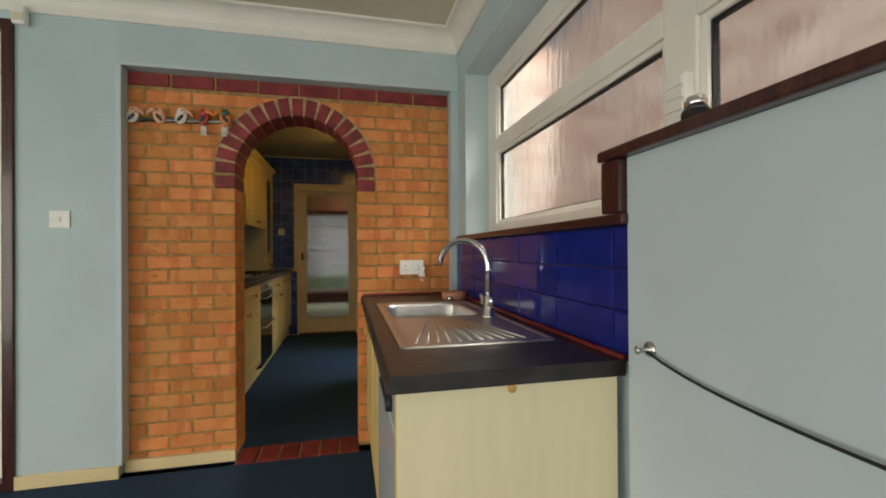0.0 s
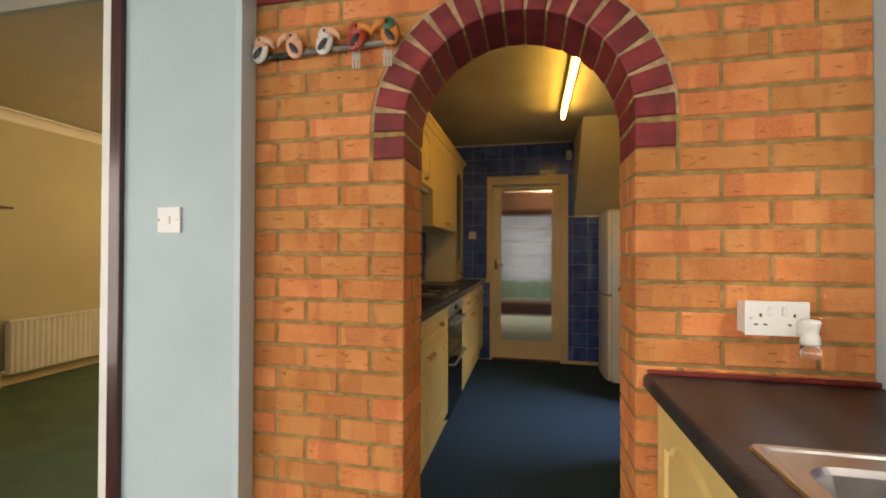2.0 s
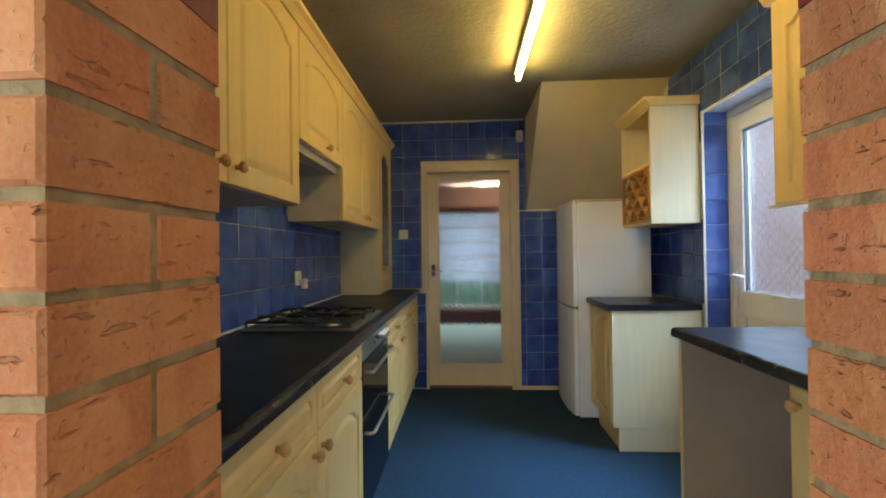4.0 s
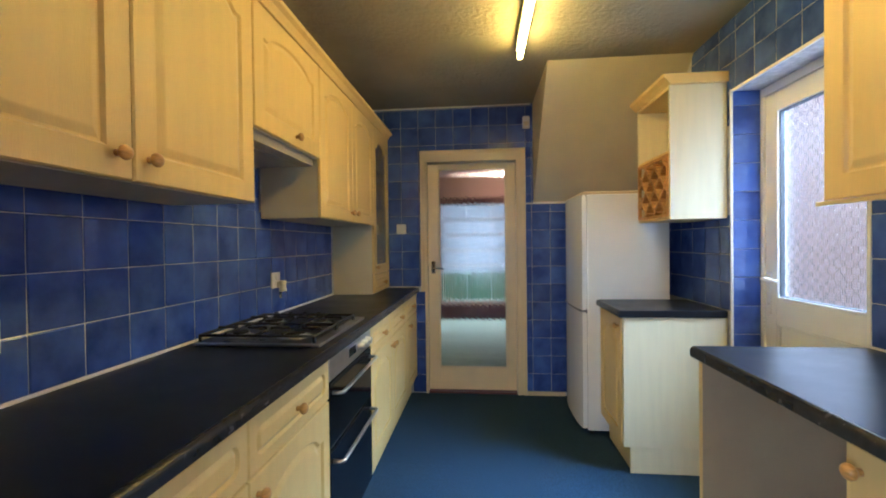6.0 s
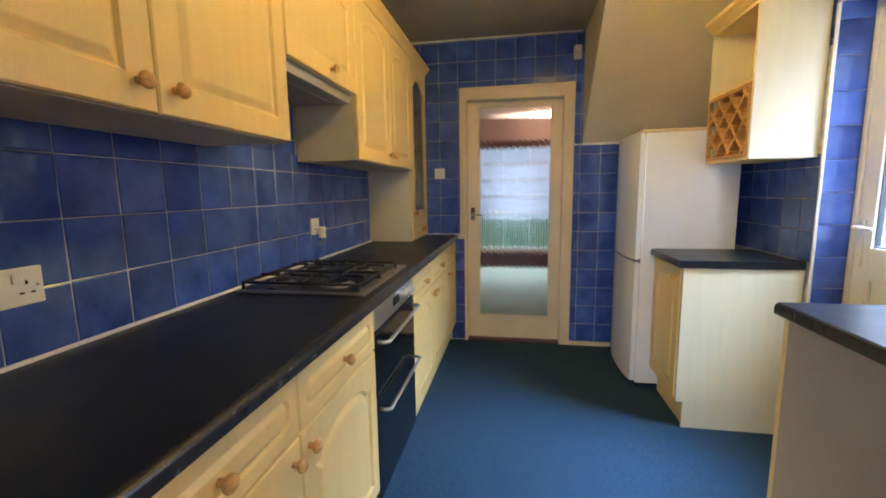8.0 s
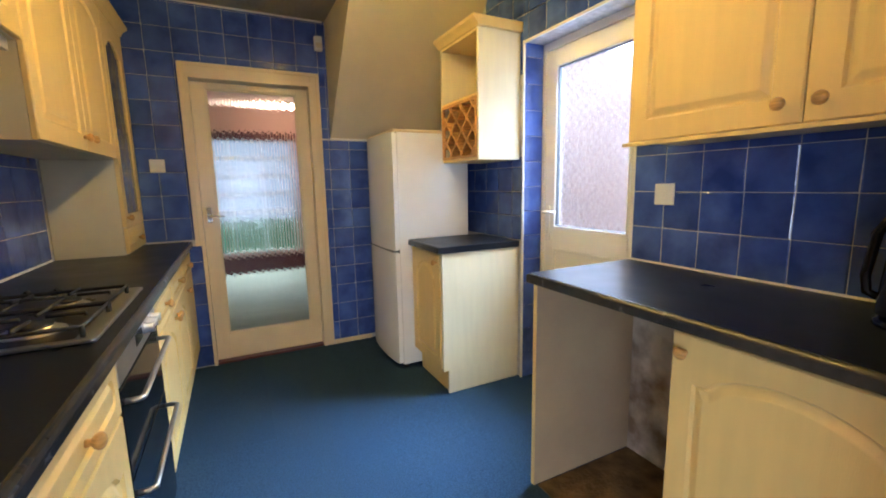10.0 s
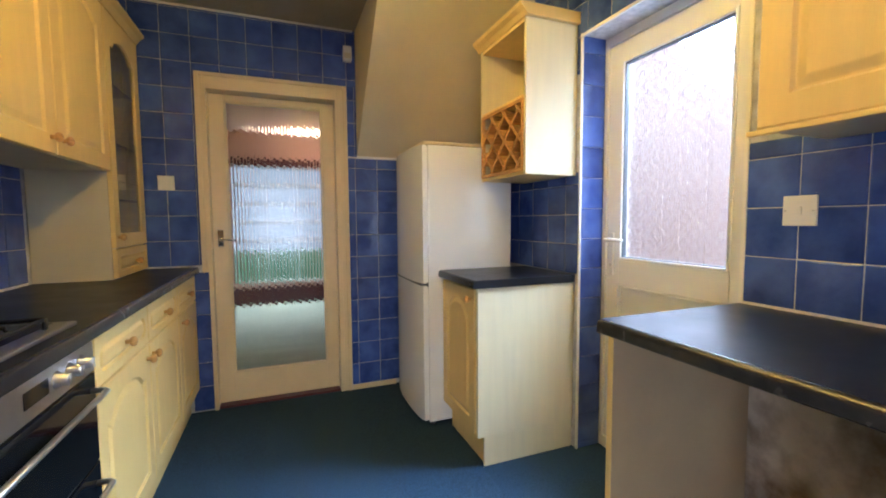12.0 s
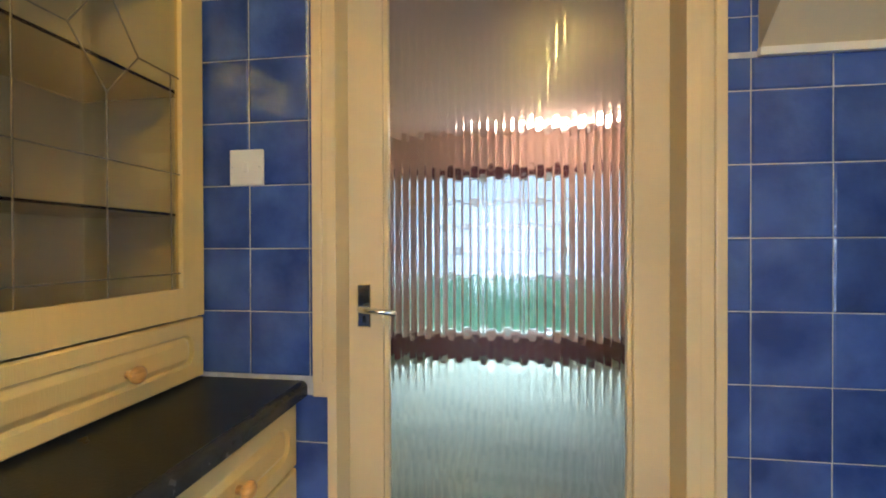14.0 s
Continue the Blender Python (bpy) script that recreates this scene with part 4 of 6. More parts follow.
# ---- dining window ----
WX = 1.17
bm = bmesh.new()
for y0, y1 in ((2.42, 2.55), (1.04, 1.145), (-0.45, -0.33)):
    box(bm, WX, WX + 0.07, y0, y1, 1.235, 2.21, 0.004)
for y0, y1 in ((1.145, 2.42), (-0.33, 1.04)):
    for z0, z1 in ((1.235, 1.325), (1.735, 1.80), (2.105, 2.21)):
        box(bm, WX, WX + 0.07, y0, y1, z0, z1, 0.004)
win = struct("window_1", bm, WHITE, "cream painted window frame with top lights")
for y0, y1 in ((1.145, 2.42), (-0.33, 1.04)):
    for z0, z1 in ((1.325, 1.735), (1.80, 2.105)):
        bm = bmesh.new()
        for a, b, c, d in ((y0, y0 + 0.02, z0, z1), (y1 - 0.02, y1, z0, z1), (y0 + 0.02, y1 - 0.02, z0, z0 + 0.02), (y0 + 0.02, y1 - 0.02, z1 - 0.02, z1)):
            box(bm, WX + 0.012, WX + 0.05, a, b, c, d, 0.003)
        part("window_bead", bm, WHITE, win)
        bm = bmesh.new()
        for a, b, c, d in ((y0 + 0.02, y0 + 0.025, z0 + 0.02, z1 - 0.02), (y1 - 0.025, y1 - 0.02, z0 + 0.02, z1 - 0.02), (y0 + 0.025, y1 - 0.025, z0 + 0.02, z0 + 0.025), (y0 + 0.025, y1 - 0.025, z1 - 0.025, z1 - 0.02)):
            box(bm, WX + 0.022, WX + 0.045, a, b, c, d)
        part("gasket", bm, BLACKRUB, win)
        p = part("pane", B(WX + 0.03, WX + 0.036, y0 + 0.021, y1 - 0.021, z0 + 0.021, z1 - 0.021), WETGLASS, win, "misted wet window glass")
        p.visible_shadow = False
struct("window_sill", B(0.985, WX, 1.07, 2.60, 1.236, 1.262, bev=0.006), DARKWOOD, "dark stained timber window sill")
# tiles of the sink wall
wd = bpy.data.objects["wall_dining_right"]
struct("wall_sink_backing", B(DX1 - 0.006, DX1, 1.078, 2.72, 0.90, 1.235), BLACKRUB, "dark grout behind royal blue tiles")
tiles(wd, "x", DX1 - 0.010, -1, 1.078, 2.715, 0.915, 1.234, 1.15, 0.917, 0.30, 0.1055, NAVYTILE, 0.0025)

# blue boarded panel with a dark cap
bp_ = thing("boarded_partition", (0.99, 0.0, 0.0), "grey-blue painted board with dark stained timber capping", "partition")
part("board", B(1.003, DX1 - 0.001, -1.6, 1.075, 0.0, 1.395, bev=0.003), GREYBLUE, bp_)
part("capping", B(0.975, WX - 0.002, -1.6, 1.155, 1.395, 1.422, bev=0.006), DARKWOOD, bp_, "dark stained timber capping")
part("end_capping", B(0.983, WX - 0.01, 1.078, 1.150, 1.264, 1.394, bev=0.006), DARKWOOD, bp_, "dark stained timber end strip")

# ---- left run of the kitchen ----
WT0, WT1 = 0.897, 0.936


def worktop(name, x0, x1, y0, y1, z1, label, material, front):
    """A laminate worktop with a rounded front edge; front is the side (-1 or 1) of that edge in x."""
    t = thing(name, ((x0 + x1) / 2, (y0 + y1) / 2, z1 - 0.039), label, "worktop")
    r, z0 = 0.016, z1 - 0.039
    xf, xb = (x1, x0) if front > 0 else (x0, x1)
    part("slab", prism(bmesh.new(), [(xb, z0), (xf - front * r, z0), (xf - front * r, z1), (xb, z1)], "y", y0, y1), material, t)
    prof = [(xf - front * r, z0), (xf - front * 0.004, z0), (xf, z0 + 0.004)]
    prof += [(xf - front * (r - r * math.cos(a)), z1 - r + r * math.sin(a)) for a in np.linspace(0, math.pi / 2, 6)]
    part("nosing", prism(bmesh.new(), prof, "y", y0, y1), EDGE, t, "scuffed rounded front edge, paler for its highlight")
    return t


worktop("worktop", KX0 + 0.002, -0.40, 3.015, FY - 0.004, WT1, "long black slate-effect laminate worktop with worn edge", WORKTOP, 1)


def base_unit(y0, y1, back, front, out, doors, drawers, label, knobs, dknobs, plinth=True, ztop=0.895, rise=0.06):
    """A base cabinet in a run along y: doors and drawers are lists of (y0, y1); knobs and dknobs lists of y."""
    t = thing("base_cabinet", ((back + front) / 2, (y0 + y1) / 2, 0), label, "cabinet", "cream kitchen cabinets")
    a, b = sorted((back, front - out * 0.020))
    part("body", B(a, b, y0 + 0.001, y1 - 0.001, 0.15, ztop - 0.001), CARCASS, t)
    if plinth:
        a, b = sorted((back, front - out * 0.055))
        part("plinth", B(a, b, y0 + 0.001, y1 - 0.001, 0, 0.149), CREAM, t)
    zt = 0.725 if drawers else ztop - 0.012
    for (d0, d1), ky in zip(doors, knobs):
        d = part("door", panel_front(d0 + 0.002, d1 - 0.002, 0.158, zt, front, out, rise=rise), CREAM, t)
        knob(front, ky, zt - 0.05, out, d)
    for (d0, d1), ky in zip(drawers, dknobs):
        d = part("drawer_front", panel_front(d0 + 0.002, d1 - 0.002, 0.732, ztop - 0.012, front, out, margin=0.036, rise=0.0), CREAM, t)
        knob(front, ky, 0.806, out, d)
    return t


base_unit(3.015, 3.205, KX0 + 0.004, -0.425, 1, [(3.015, 3.205)], [(3.015, 3.205)], "narrow cream cabinet with drawer under black worktop", [3.16], [3.11])
base_unit(3.21, 4.31, KX0 + 0.004, -0.425, 1, [(3.21, 3.76), (3.76, 4.31)], [(3.21, 3.76), (3.76, 4.31)], "cream double base cabinet with drawers and pine knobs", [3.722, 3.798], [3.485, 4.035])
base_unit(4.905, 5.94, KX0 + 0.004, -0.425, 1, [(4.905, 5.425), (5.425, 5.94)], [(4.905, 5.425), (5.425, 5.94)], "cream double base cabinet with drawers and pine knobs", [5.387, 5.465], [5.165, 5.68])
base_unit(5.945, FY - 0.006, KX0 + 0.004, -0.425, 1, [(5.945, FY - 0.008)], [(5.945, FY - 0.008)], "cream single base cabinet with drawer beside the hall door", [6.02], [6.19])

ov = thing("built_under_oven", (-0.7, 4.61, 0.0), "black glass double oven in steel trim below worktop", "oven")
part("body", B(KX0 + 0.004, -0.447, 4.313, 4.902, 0.10, 0.893), BLACKM, ov)
part("plinth", B(KX0 + 0.01, -0.48, 4.313, 4.902, 0.0, 0.099), CREAM, ov)
cp = part("control_panel", B(-0.446, -0.425, 4.315, 4.90, 0.795, 0.890, bev=0.003), STEEL, ov, "brushed steel control panel")
for y in (4.69, 4.755, 4.82):
    bm = lathe(bmesh.new(), [(0.022, 0), (0.022, 0.003), (0.017, 0.005), (0.0155, 0.024), (0.013, 0.027), (0.003, 0.027)], (-0.425, y, 0.842), "x", 18)
    box(bm, -0.405, -0.394, y - 0.004, y + 0.004, 0.828, 0.856, 0.002)
    part("oven_knob", bm, STEEL, cp, "", True)
part("clock_window", B(-0.4255, -0.4235, 4.55, 4.65, 0.825, 0.862), BLACKGLASS, cp)
for z0, z1, hz in ((0.535, 0.790, 0.745), (0.105, 0.530, 0.475)):
    d = part("oven_door", B(-0.446, -0.424, 4.315, 4.90, z0, z1, bev=0.003), BLACKGLASS, ov, "black glass oven door")
    bm = tube(bmesh.new(), [(-0.424, 4.345, hz), (-0.396, 4.345, hz), (-0.384, 4.355, hz), (-0.384, 4.86, hz), (-0.396, 4.87, hz), (-0.424, 4.87, hz)], 0.008, 10)
    part("handle", bm, STEEL, d, "brushed steel bar handle", True)

hob = thing("gas_hob", (-0.70, 4.58, WT1), "stainless steel gas hob with black cast iron pan supports", "hob")
HX0, HX1, HY0, HY1 = -0.955, -0.445, 4.275, 4.875
bm = bmesh.new()
box(bm, HX0, HX1, HY0, HY1, WT1 + 0.0005, WT1 + 0.014, 0.009)
part("tray", bm, STEEL, hob, "shallow stainless steel tray")
part("well", B(HX0 + 0.014, HX1 - 0.045, HY0 + 0.014, HY1 - 0.02, WT1 + 0.0142, WT1 + 0.0149), DARKSTEEL, hob, "dull dark steel burner well")
for bx, by, br_ in ((-0.83, 4.40, 0.034), (-0.60, 4.40, 0.045), (-0.83, 4.67, 0.045), (-0.60, 4.67, 0.034)):
    bm = lathe(bmesh.new(), [(br_ * 1.5, 0.0), (br_ * 1.45, 0.004), (br_ * 1.05, 0.006), (br_, 0.014)], (bx, by, WT1 + 0.0150), "z", 24)
    bu = part("burner", bm, STEEL, hob, "", True)
    part("burner_cap", lathe(bmesh.new(), [(br_ * 0.92, 0.0142), (br_ * 0.95, 0.019), (br_ * 0.8, 0.022), (0.004, 0.0225)], (bx, by, WT1 + 0.0150), "z", 24), BLACKM, bu, "", True)
for y0, y1 in ((4.295, 4.53), (4.54, 4.775)):
    bm = bmesh.new()
    zt, zb = WT1 + 0.048, WT1 + 0.0145
    xa, xb, xm, ym = HX0 + 0.02, HX1 - 0.03, -0.715, (y0 + y1) / 2
    tube(bm, [(xa, y0, zt - 0.008), (xb, y0, zt - 0.008), (xb, y1, zt - 0.008), (xa, y1, zt - 0.008), (xa, y0, zt - 0.008)], 0.0055, 8)
    for cx in (-0.83, -0.60):
        for dx, dy in ((1, 0), (-1, 0), (0, 1), (0, -1)):
            ex = cx + dx * (0.105 if dx else 0)
            ey = ym + dy * (y1 - y0) / 2 if dy else ym
            ex = min(max(ex, xa), xb)
            tube(bm, [(ex, ey, zt - 0.008), (ex, ey, zt), (cx + dx * 0.025, ym + dy * 0.025, zt)], 0.005, 8)
    tube(bm, [(xm, y0, zt - 0.008), (xm, y1, zt - 0.008)], 0.005, 8)
    for px_ in (xa, xb):
        for py_ in (y0, y1):
            tube(bm, [(px_, py_, zt - 0.006), (px_, py_, zb)], 0.006, 8)
    part("pan_support", bm, BLACKM, hob, "black cast iron pan support", True)
for i in range(4):
    kx = -0.90 + i * 0.075
    bm = lathe(bmesh.new(), [(0.019, 0), (0.018, 0.004), (0.015, 0.006), (0.0135, 0.022), (0.011, 0.024), (0.002, 0.024)], (kx, 4.835, WT1 + 0.0142), "z", 16)
    box(bm, kx - 0.004, kx + 0.004, 4.822, 4.848, WT1 + 0.036, WT1 + 0.044, 0.002)
    part("hob_knob", bm, BLACKM, hob, "", True)


def wall_unit(name, y0, y1, z0, z1, back, front, out, doors, knobs, label, kz=0.06, rise=0.05):
    t = thing(name, ((back + front) / 2, (y0 + y1) / 2, z0), label, "cabinet", "cream kitchen cabinets")
    a, b = sorted((back, front - out * 0.020))
    part("body", B(a, b, y0 + 0.0015, y1 - 0.0015, z0, z1), CARCASS, t)
    for (d0, d1), ky in zip(doors, knobs):
        d = part("door", panel_front(d0 + 0.002, d1 - 0.002, z0 + 0.002, z1 - 0.003, front, out, margin=0.07, rise=rise), CREAM, t)
        knob(front, ky, z0 + kz, out, d)
    return t


UB, UT, UF = 1.478, 2.245, -0.665
wall_unit("wall_cabinet", 3.17, 4.235, UB, UT, KX0 + 0.006, UF, 1, [(3.17, 3.70), (3.70, 4.235)], [3.652, 3.745], "cream double wall cabinet with pine knobs above worktop")
wall_unit("cooker_hood_cabinet", 4.24, 4.86, 1.765, UT, KX0 + 0.006, UF, 1, [(4.24, 4.86)], [4.585], "short cream cabinet hiding the cooker hood", 0.045)
wall_unit("wall_cabinet", 4.865, 5.915, 1.465, UT, KX0 + 0.006, UF, 1, [(4.865, 5.40), (5.40, 5.915)], [5.355, 5.442], "cream double wall cabinet beside glazed dresser")
hood = thing("cooker_hood", (-0.83, 4.55, 1.72), "flat grey cooker hood under short cabinet", "cooker hood")
part("body", B(KX0 + 0.006, UF - 0.03, 4.26, 4.84, 1.725, 1.764, bev=0.004), HOODGREY, hood)
part("filter", B(-0.93, -0.76, 4.30, 4.80, 1.719, 1.7245), HOODGREY, hood, "metal grease filter")

dr = thing("glazed_dresser_cabinet", (-0.83, 6.17, WT1), "cream dresser cabinet with leaded glass door and drawer", "cabinet", "cream kitchen cabinets")
D0, D1 = 5.918, FY - 0.012
part("side_panel", B(KX0 + 0.006, UF - 0.021, D0, D0 + 0.018, WT1 + 0.001, UT), CARCASS, dr)
part("side_panel", B(KX0 + 0.006, UF - 0.021, D1 - 0.018, D1, WT1 + 0.001, UT), CARCASS, dr)
part("back_panel", B(KX0 + 0.006, KX0 + 0.012, D0 + 0.018, D1 - 0.018, WT1 + 0.001, UT), CARCASS, dr)
for name, z in (("base_board", WT1 + 0.001), ("middle_board", 1.092), ("top_board", UT - 0.018)):
    part(name, B(KX0 + 0.012, UF - 0.021, D0 + 0.018, D1 - 0.018, z, z + 0.017), CARCASS, dr)
for z in (1.335, 1.628, 1.93):
    part("shelf", B(KX0 + 0.013, UF - 0.045, D0 + 0.019, D1 - 0.019, z, z + 0.006), SMOKED, dr, "dark-edged glass shelf")
    part("shelf_edge", B(UF - 0.0448, UF - 0.043, D0 + 0.019, D1 - 0.019, z, z + 0.006), BLACKGLASS, dr)
d = part("drawer_front", panel_front(D0 + 0.002, D1 - 0.002, WT1 + 0.008, 1.088, UF, 1, margin=0.034), CREAM, dr)
knob(UF, 6.20, 1.010, 1, d)
bm = bmesh.new()
o = [(D0 + 0.002, 1.094), (D1 - 0.002, 1.094), (D1 - 0.002, UT - 0.003), (D0 + 0.002, UT - 0.003)]
ia = arched(D0 + 0.07, D1 - 0.07, 1.094 + 0.07, UT - 0.10, 0.06, shoulder=0.1)
for dd, rev in ((0.0, False), (-0.02, True)):
    ro = [bm.verts.new((UF + dd, u, v)) for u, v in o]
    ri = [bm.verts.new((UF + dd - (0.0 if rev else 0.0), u, v)) for u, v in ia]
    ed = []
    for r in (ro, ri):
        for i in range(len(r)):
            ed.append(bm.edges.new((r[i], r[(i + 1) % len(r)])))
    bmesh.ops.triangle_fill(bm, use_beauty=True, edges=ed)
    if not rev:
        r0, i0 = ro, ri
for A, C in ((r0, ro), (i0, ri)):
    for i in range(len(A)):
        bm.faces.new((A[i], A[(i + 1) % len(A)], C[(i + 1) % len(C)], C[i]))
gd = part("glazed_door", bm, CREAM, dr, "cream arched door frame")
knob(UF, D0 + 0.035, 1.145, 1, gd)
gp = part("pane", B(UF - 0.014, UF - 0.010, D0 + 0.06, D1 - 0.06, 1.155, UT - 0.09), SMOKED, gd, "smoky leaded glass, browned for its reflected veil")
gp.visible_shadow = False
bm = bmesh.new()
yc, y0_, y1_ = (D0 + D1) / 2, D0 + 0.07, D1 - 0.07
# the level strips at 1.428 and 1.20 draw faint reflected lines, not leading
leads_and_reflections = [((yc, 1.165), (yc, 1.555)), ((yc - 0.155, 1.165), (yc - 0.155, 1.65)), ((yc + 0.155, 1.165), (yc + 0.155, 1.65)), ((y0_, 1.428), (y1_, 1.428)), ((y0_, 1.20), (y1_, 1.20))]
leads_and_reflections += [((yc, 1.555), (yc + q, 1.65)) for q in (-0.071, 0.071)] + [((yc + q, 1.65), (yc, 1.76)) for q in (-0.071, 0.071)]
leads_and_reflections += [((y0_, 1.65), (yc - 0.071, 1.65)), ((yc + 0.071, 1.65), (y1_, 1.65)), ((yc, 1.76), (yc, 2.13))]
for a, b in leads_and_reflections:
    part("lead_strip", tube(bmesh.new(), [(UF - 0.008, *a), (UF - 0.008, *b)], 0.0016, 6), LEAD, gd)

crn = thing("cabinet_cornice", (-0.8, 4.8, UT), "cream moulded cornice along wall cabinet tops", "cornice")
prof = [(KX0 + 0.006, UT + 0.001), (UF + 0.004, UT + 0.001), (UF + 0.010, UT + 0.012), (UF + 0.022, UT + 0.030), (UF + 0.040, UT + 0.042), (UF + 0.042, UT + 0.058), (KX0 + 0.006, UT + 0.058)]
part("moulding", prism(bmesh.new(), prof, "y", 3.17, FY - 0.012), CREAM, crn)

# ---- right run ----
worktop("worktop", 0.915, KX1 - 0.002, 3.015, 4.372, WT1, "black slate-effect laminate worktop over appliance gap", WORKTOP, -1)
ep = thing("end_panel", (1.2, 4.34, 0), "grimy tan laminate end panel, darkened for shade, beside appliance gap", "panel")
part("board", B(0.937, KX1 - 0.004, 4.328, 4.348, 0.004, 0.896, bev=0.001), GRIMYSHADE, ep)
part("edging", B(0.935, 0.937, 4.3285, 4.3475, 0.004, 0.896), CREAM, ep)
base_unit(3.18, 3.755, KX1 - 0.004, 0.945, -1, [(3.18, 3.755)], [], "cream single base cabinet beneath kettle worktop", [3.715], [], rise=0.07)
fp = thing("filler_panel", (1.2, 3.1, 0), "plain cream filler panel at end of run", "panel")
part("board", B(0.948, KX1 - 0.004, 3.016, 3.177, 0.10, 0.895, bev=0.002), CREAMEND, fp)
part("plinth", B(0.99, KX1 - 0.004, 3.016, 3.177, 0.0, 0.098), CREAMEND, fp)
pp = thing("waste_pipe", (1.47, 4.05, 0.0), "white plastic waste pipe in appliance gap", "pipe")
part("pipe", tube(bmesh.new(), [(1.485, 3.95, 0.004), (1.485, 3.95, 0.42), (1.485, 3.94, 0.45)], 0.018, 12), WPLASTIC, pp, "", True)
wall_unit("wall_cabinet", 3.085, 4.145, 1.435, 2.20, KX1 - 0.006, 1.195, -1, [(3.085, 3.615), (3.615, 4.145)], [3.572, 3.662], "cream double wall cabinet above the kettle worktop", 0.055)
pl = thing("cabinet_pelmet", (1.3, 3.6, 1.41), "cream pelmet board under wall cabinet", "pelmet")
part("board", B(1.185, 1.205, 3.085, 4.16, 1.421, 1.434, bev=0.003), CREAM, pl)
crn = thing("cabinet_cornice", (1.35, 3.6, 2.2), "cream moulded cornice on wall cabinet", "cornice")
prof = [(KX1 - 0.006, 2.201), (1.19, 2.201), (1.184, 2.212), (1.172, 2.230), (1.155, 2.242), (1.153, 2.258), (KX1 - 0.006, 2.258)]
part("moulding", prism(bmesh.new(), prof, "y", 3.085, 4.17), CREAM, crn)

# far base unit, wine rack cabinet and fridge
bu = base_unit(5.235, 5.672, KX1 - 0.02, 0.95, -1, [(5.25, 5.672)], [], "cream single base cabinet with cream end panel beside fridge", [5.29], [], rise=0.07, ztop=0.892)
part("end_panel", B(0.952, KX1 - 0.006, 5.216, 5.234, 0.152, 0.891, bev=0.002), CREAMEND, bu)
part("end_plinth", B(0.99, KX1 - 0.006, 5.222, 5.234, 0.0, 0.150, bev=0.002), CREAMEND, bu)
worktop("worktop", 0.925, KX1 - 0.012, 5.205, 5.675, 0.932, "short black slate-effect laminate worktop beside fridge", WORKTOP, -1)

rk = thing("wine_rack_cabinet", (1.36, 5.46, 1.44), "open cream wall cabinet with pine lattice wine rack", "cabinet", "cream kitchen cabinets")
RX, RY0, RY1, RZ0, RZ1, RZM = 1.21, 5.215, 5.70, 1.443, 2.19, 1.815
part("side_panel", B(RX, KX1 - 0.006, RY0, RY0 + 0.018, RZ0, RZ1, bev=0.002), CREAMEND, rk)
part("side_panel", B(RX, KX1 - 0.006, RY1 - 0.018, RY1, RZ0, RZ1, bev=0.002), CREAMEND, rk)
part("back_panel", B(KX1 - 0.016, KX1 - 0.006, RY0 + 0.018, RY1 - 0.018, RZ0, RZ1), CREAMEND, rk)
for z in (RZ0, RZM, RZ1 - 0.018):
    part("shelf", B(RX + 0.002, KX1 - 0.017, RY0 + 0.0185, RY1 - 0.0185, z, z + 0.017, bev=0.002), CREAM, rk)
fr = part("lattice_frame", B(RX - 0.006, RX + 0.012, RY0 + 0.019, RY0 + 0.036, RZ0 + 0.018, RZM - 0.001), PINE, rk, "pine wine rack frame")
part("lattice_rail", B(RX - 0.006, RX + 0.012, RY1 - 0.036, RY1 - 0.019, RZ0 + 0.018, RZM - 0.001), PINE, rk)
part("lattice_rail", B(RX - 0.006, RX + 0.012, RY0 + 0.037, RY1 - 0.037, RZ0 + 0.018, RZ0 + 0.034), PINE, rk)
part("lattice_rail", B(RX - 0.006, RX + 0.012, RY0 + 0.037, RY1 - 0.037, RZM - 0.018, RZM - 0.001), PINE, rk)
ya, yb, za, zb = RY0 + 0.037, RY1 - 0.037, RZ0 + 0.034, RZM - 0.018
stp = 0.138
for sgn in (1, -1):
    for k in range(-6, 12):
        c = ya + k * stp * math.sqrt(2) * 0.7 + 0.03
        pts = []
        for t_ in np.linspace(-1, 1, 201):
            y, z = c + t_, (za + zb) / 2 + sgn * t_
            if ya <= y <= yb and za <= z <= zb:
                pts.append((y, z))
        if len(pts) < 6:
            continue
        (y0, z0), (y1, z1) = pts[0], pts[-1]
        n_ = Vector((-(z1 - z0), y1 - y0)).normalized() * 0.0085
        poly = [(y0 - n_.x, z0 - n_.y), (y1 - n_.x, z1 - n_.y), (y1 + n_.x, z1 + n_.y), (y0 + n_.x, z0 + n_.y)]
        dx = 0.0 if sgn > 0 else 0.001
        part("lattice_slat", prism(bmesh.new(), poly, "x", RX - 0.004 + dx, KX1 - 0.05 + dx), PINE, rk)
prof = [(KX1 - 0.006, RZ1 + 0.001), (RX - 0.005, RZ1 + 0.001), (RX - 0.02, RZ1 + 0.022), (RX - 0.04, RZ1 + 0.038), (RX - 0.042, RZ1 + 0.056), (KX1 - 0.006, RZ1 + 0.056)]
part("cornice", prism(bmesh.new(), prof, "y", RY0 - 0.02, RY1 + 0.02), CREAM, rk)

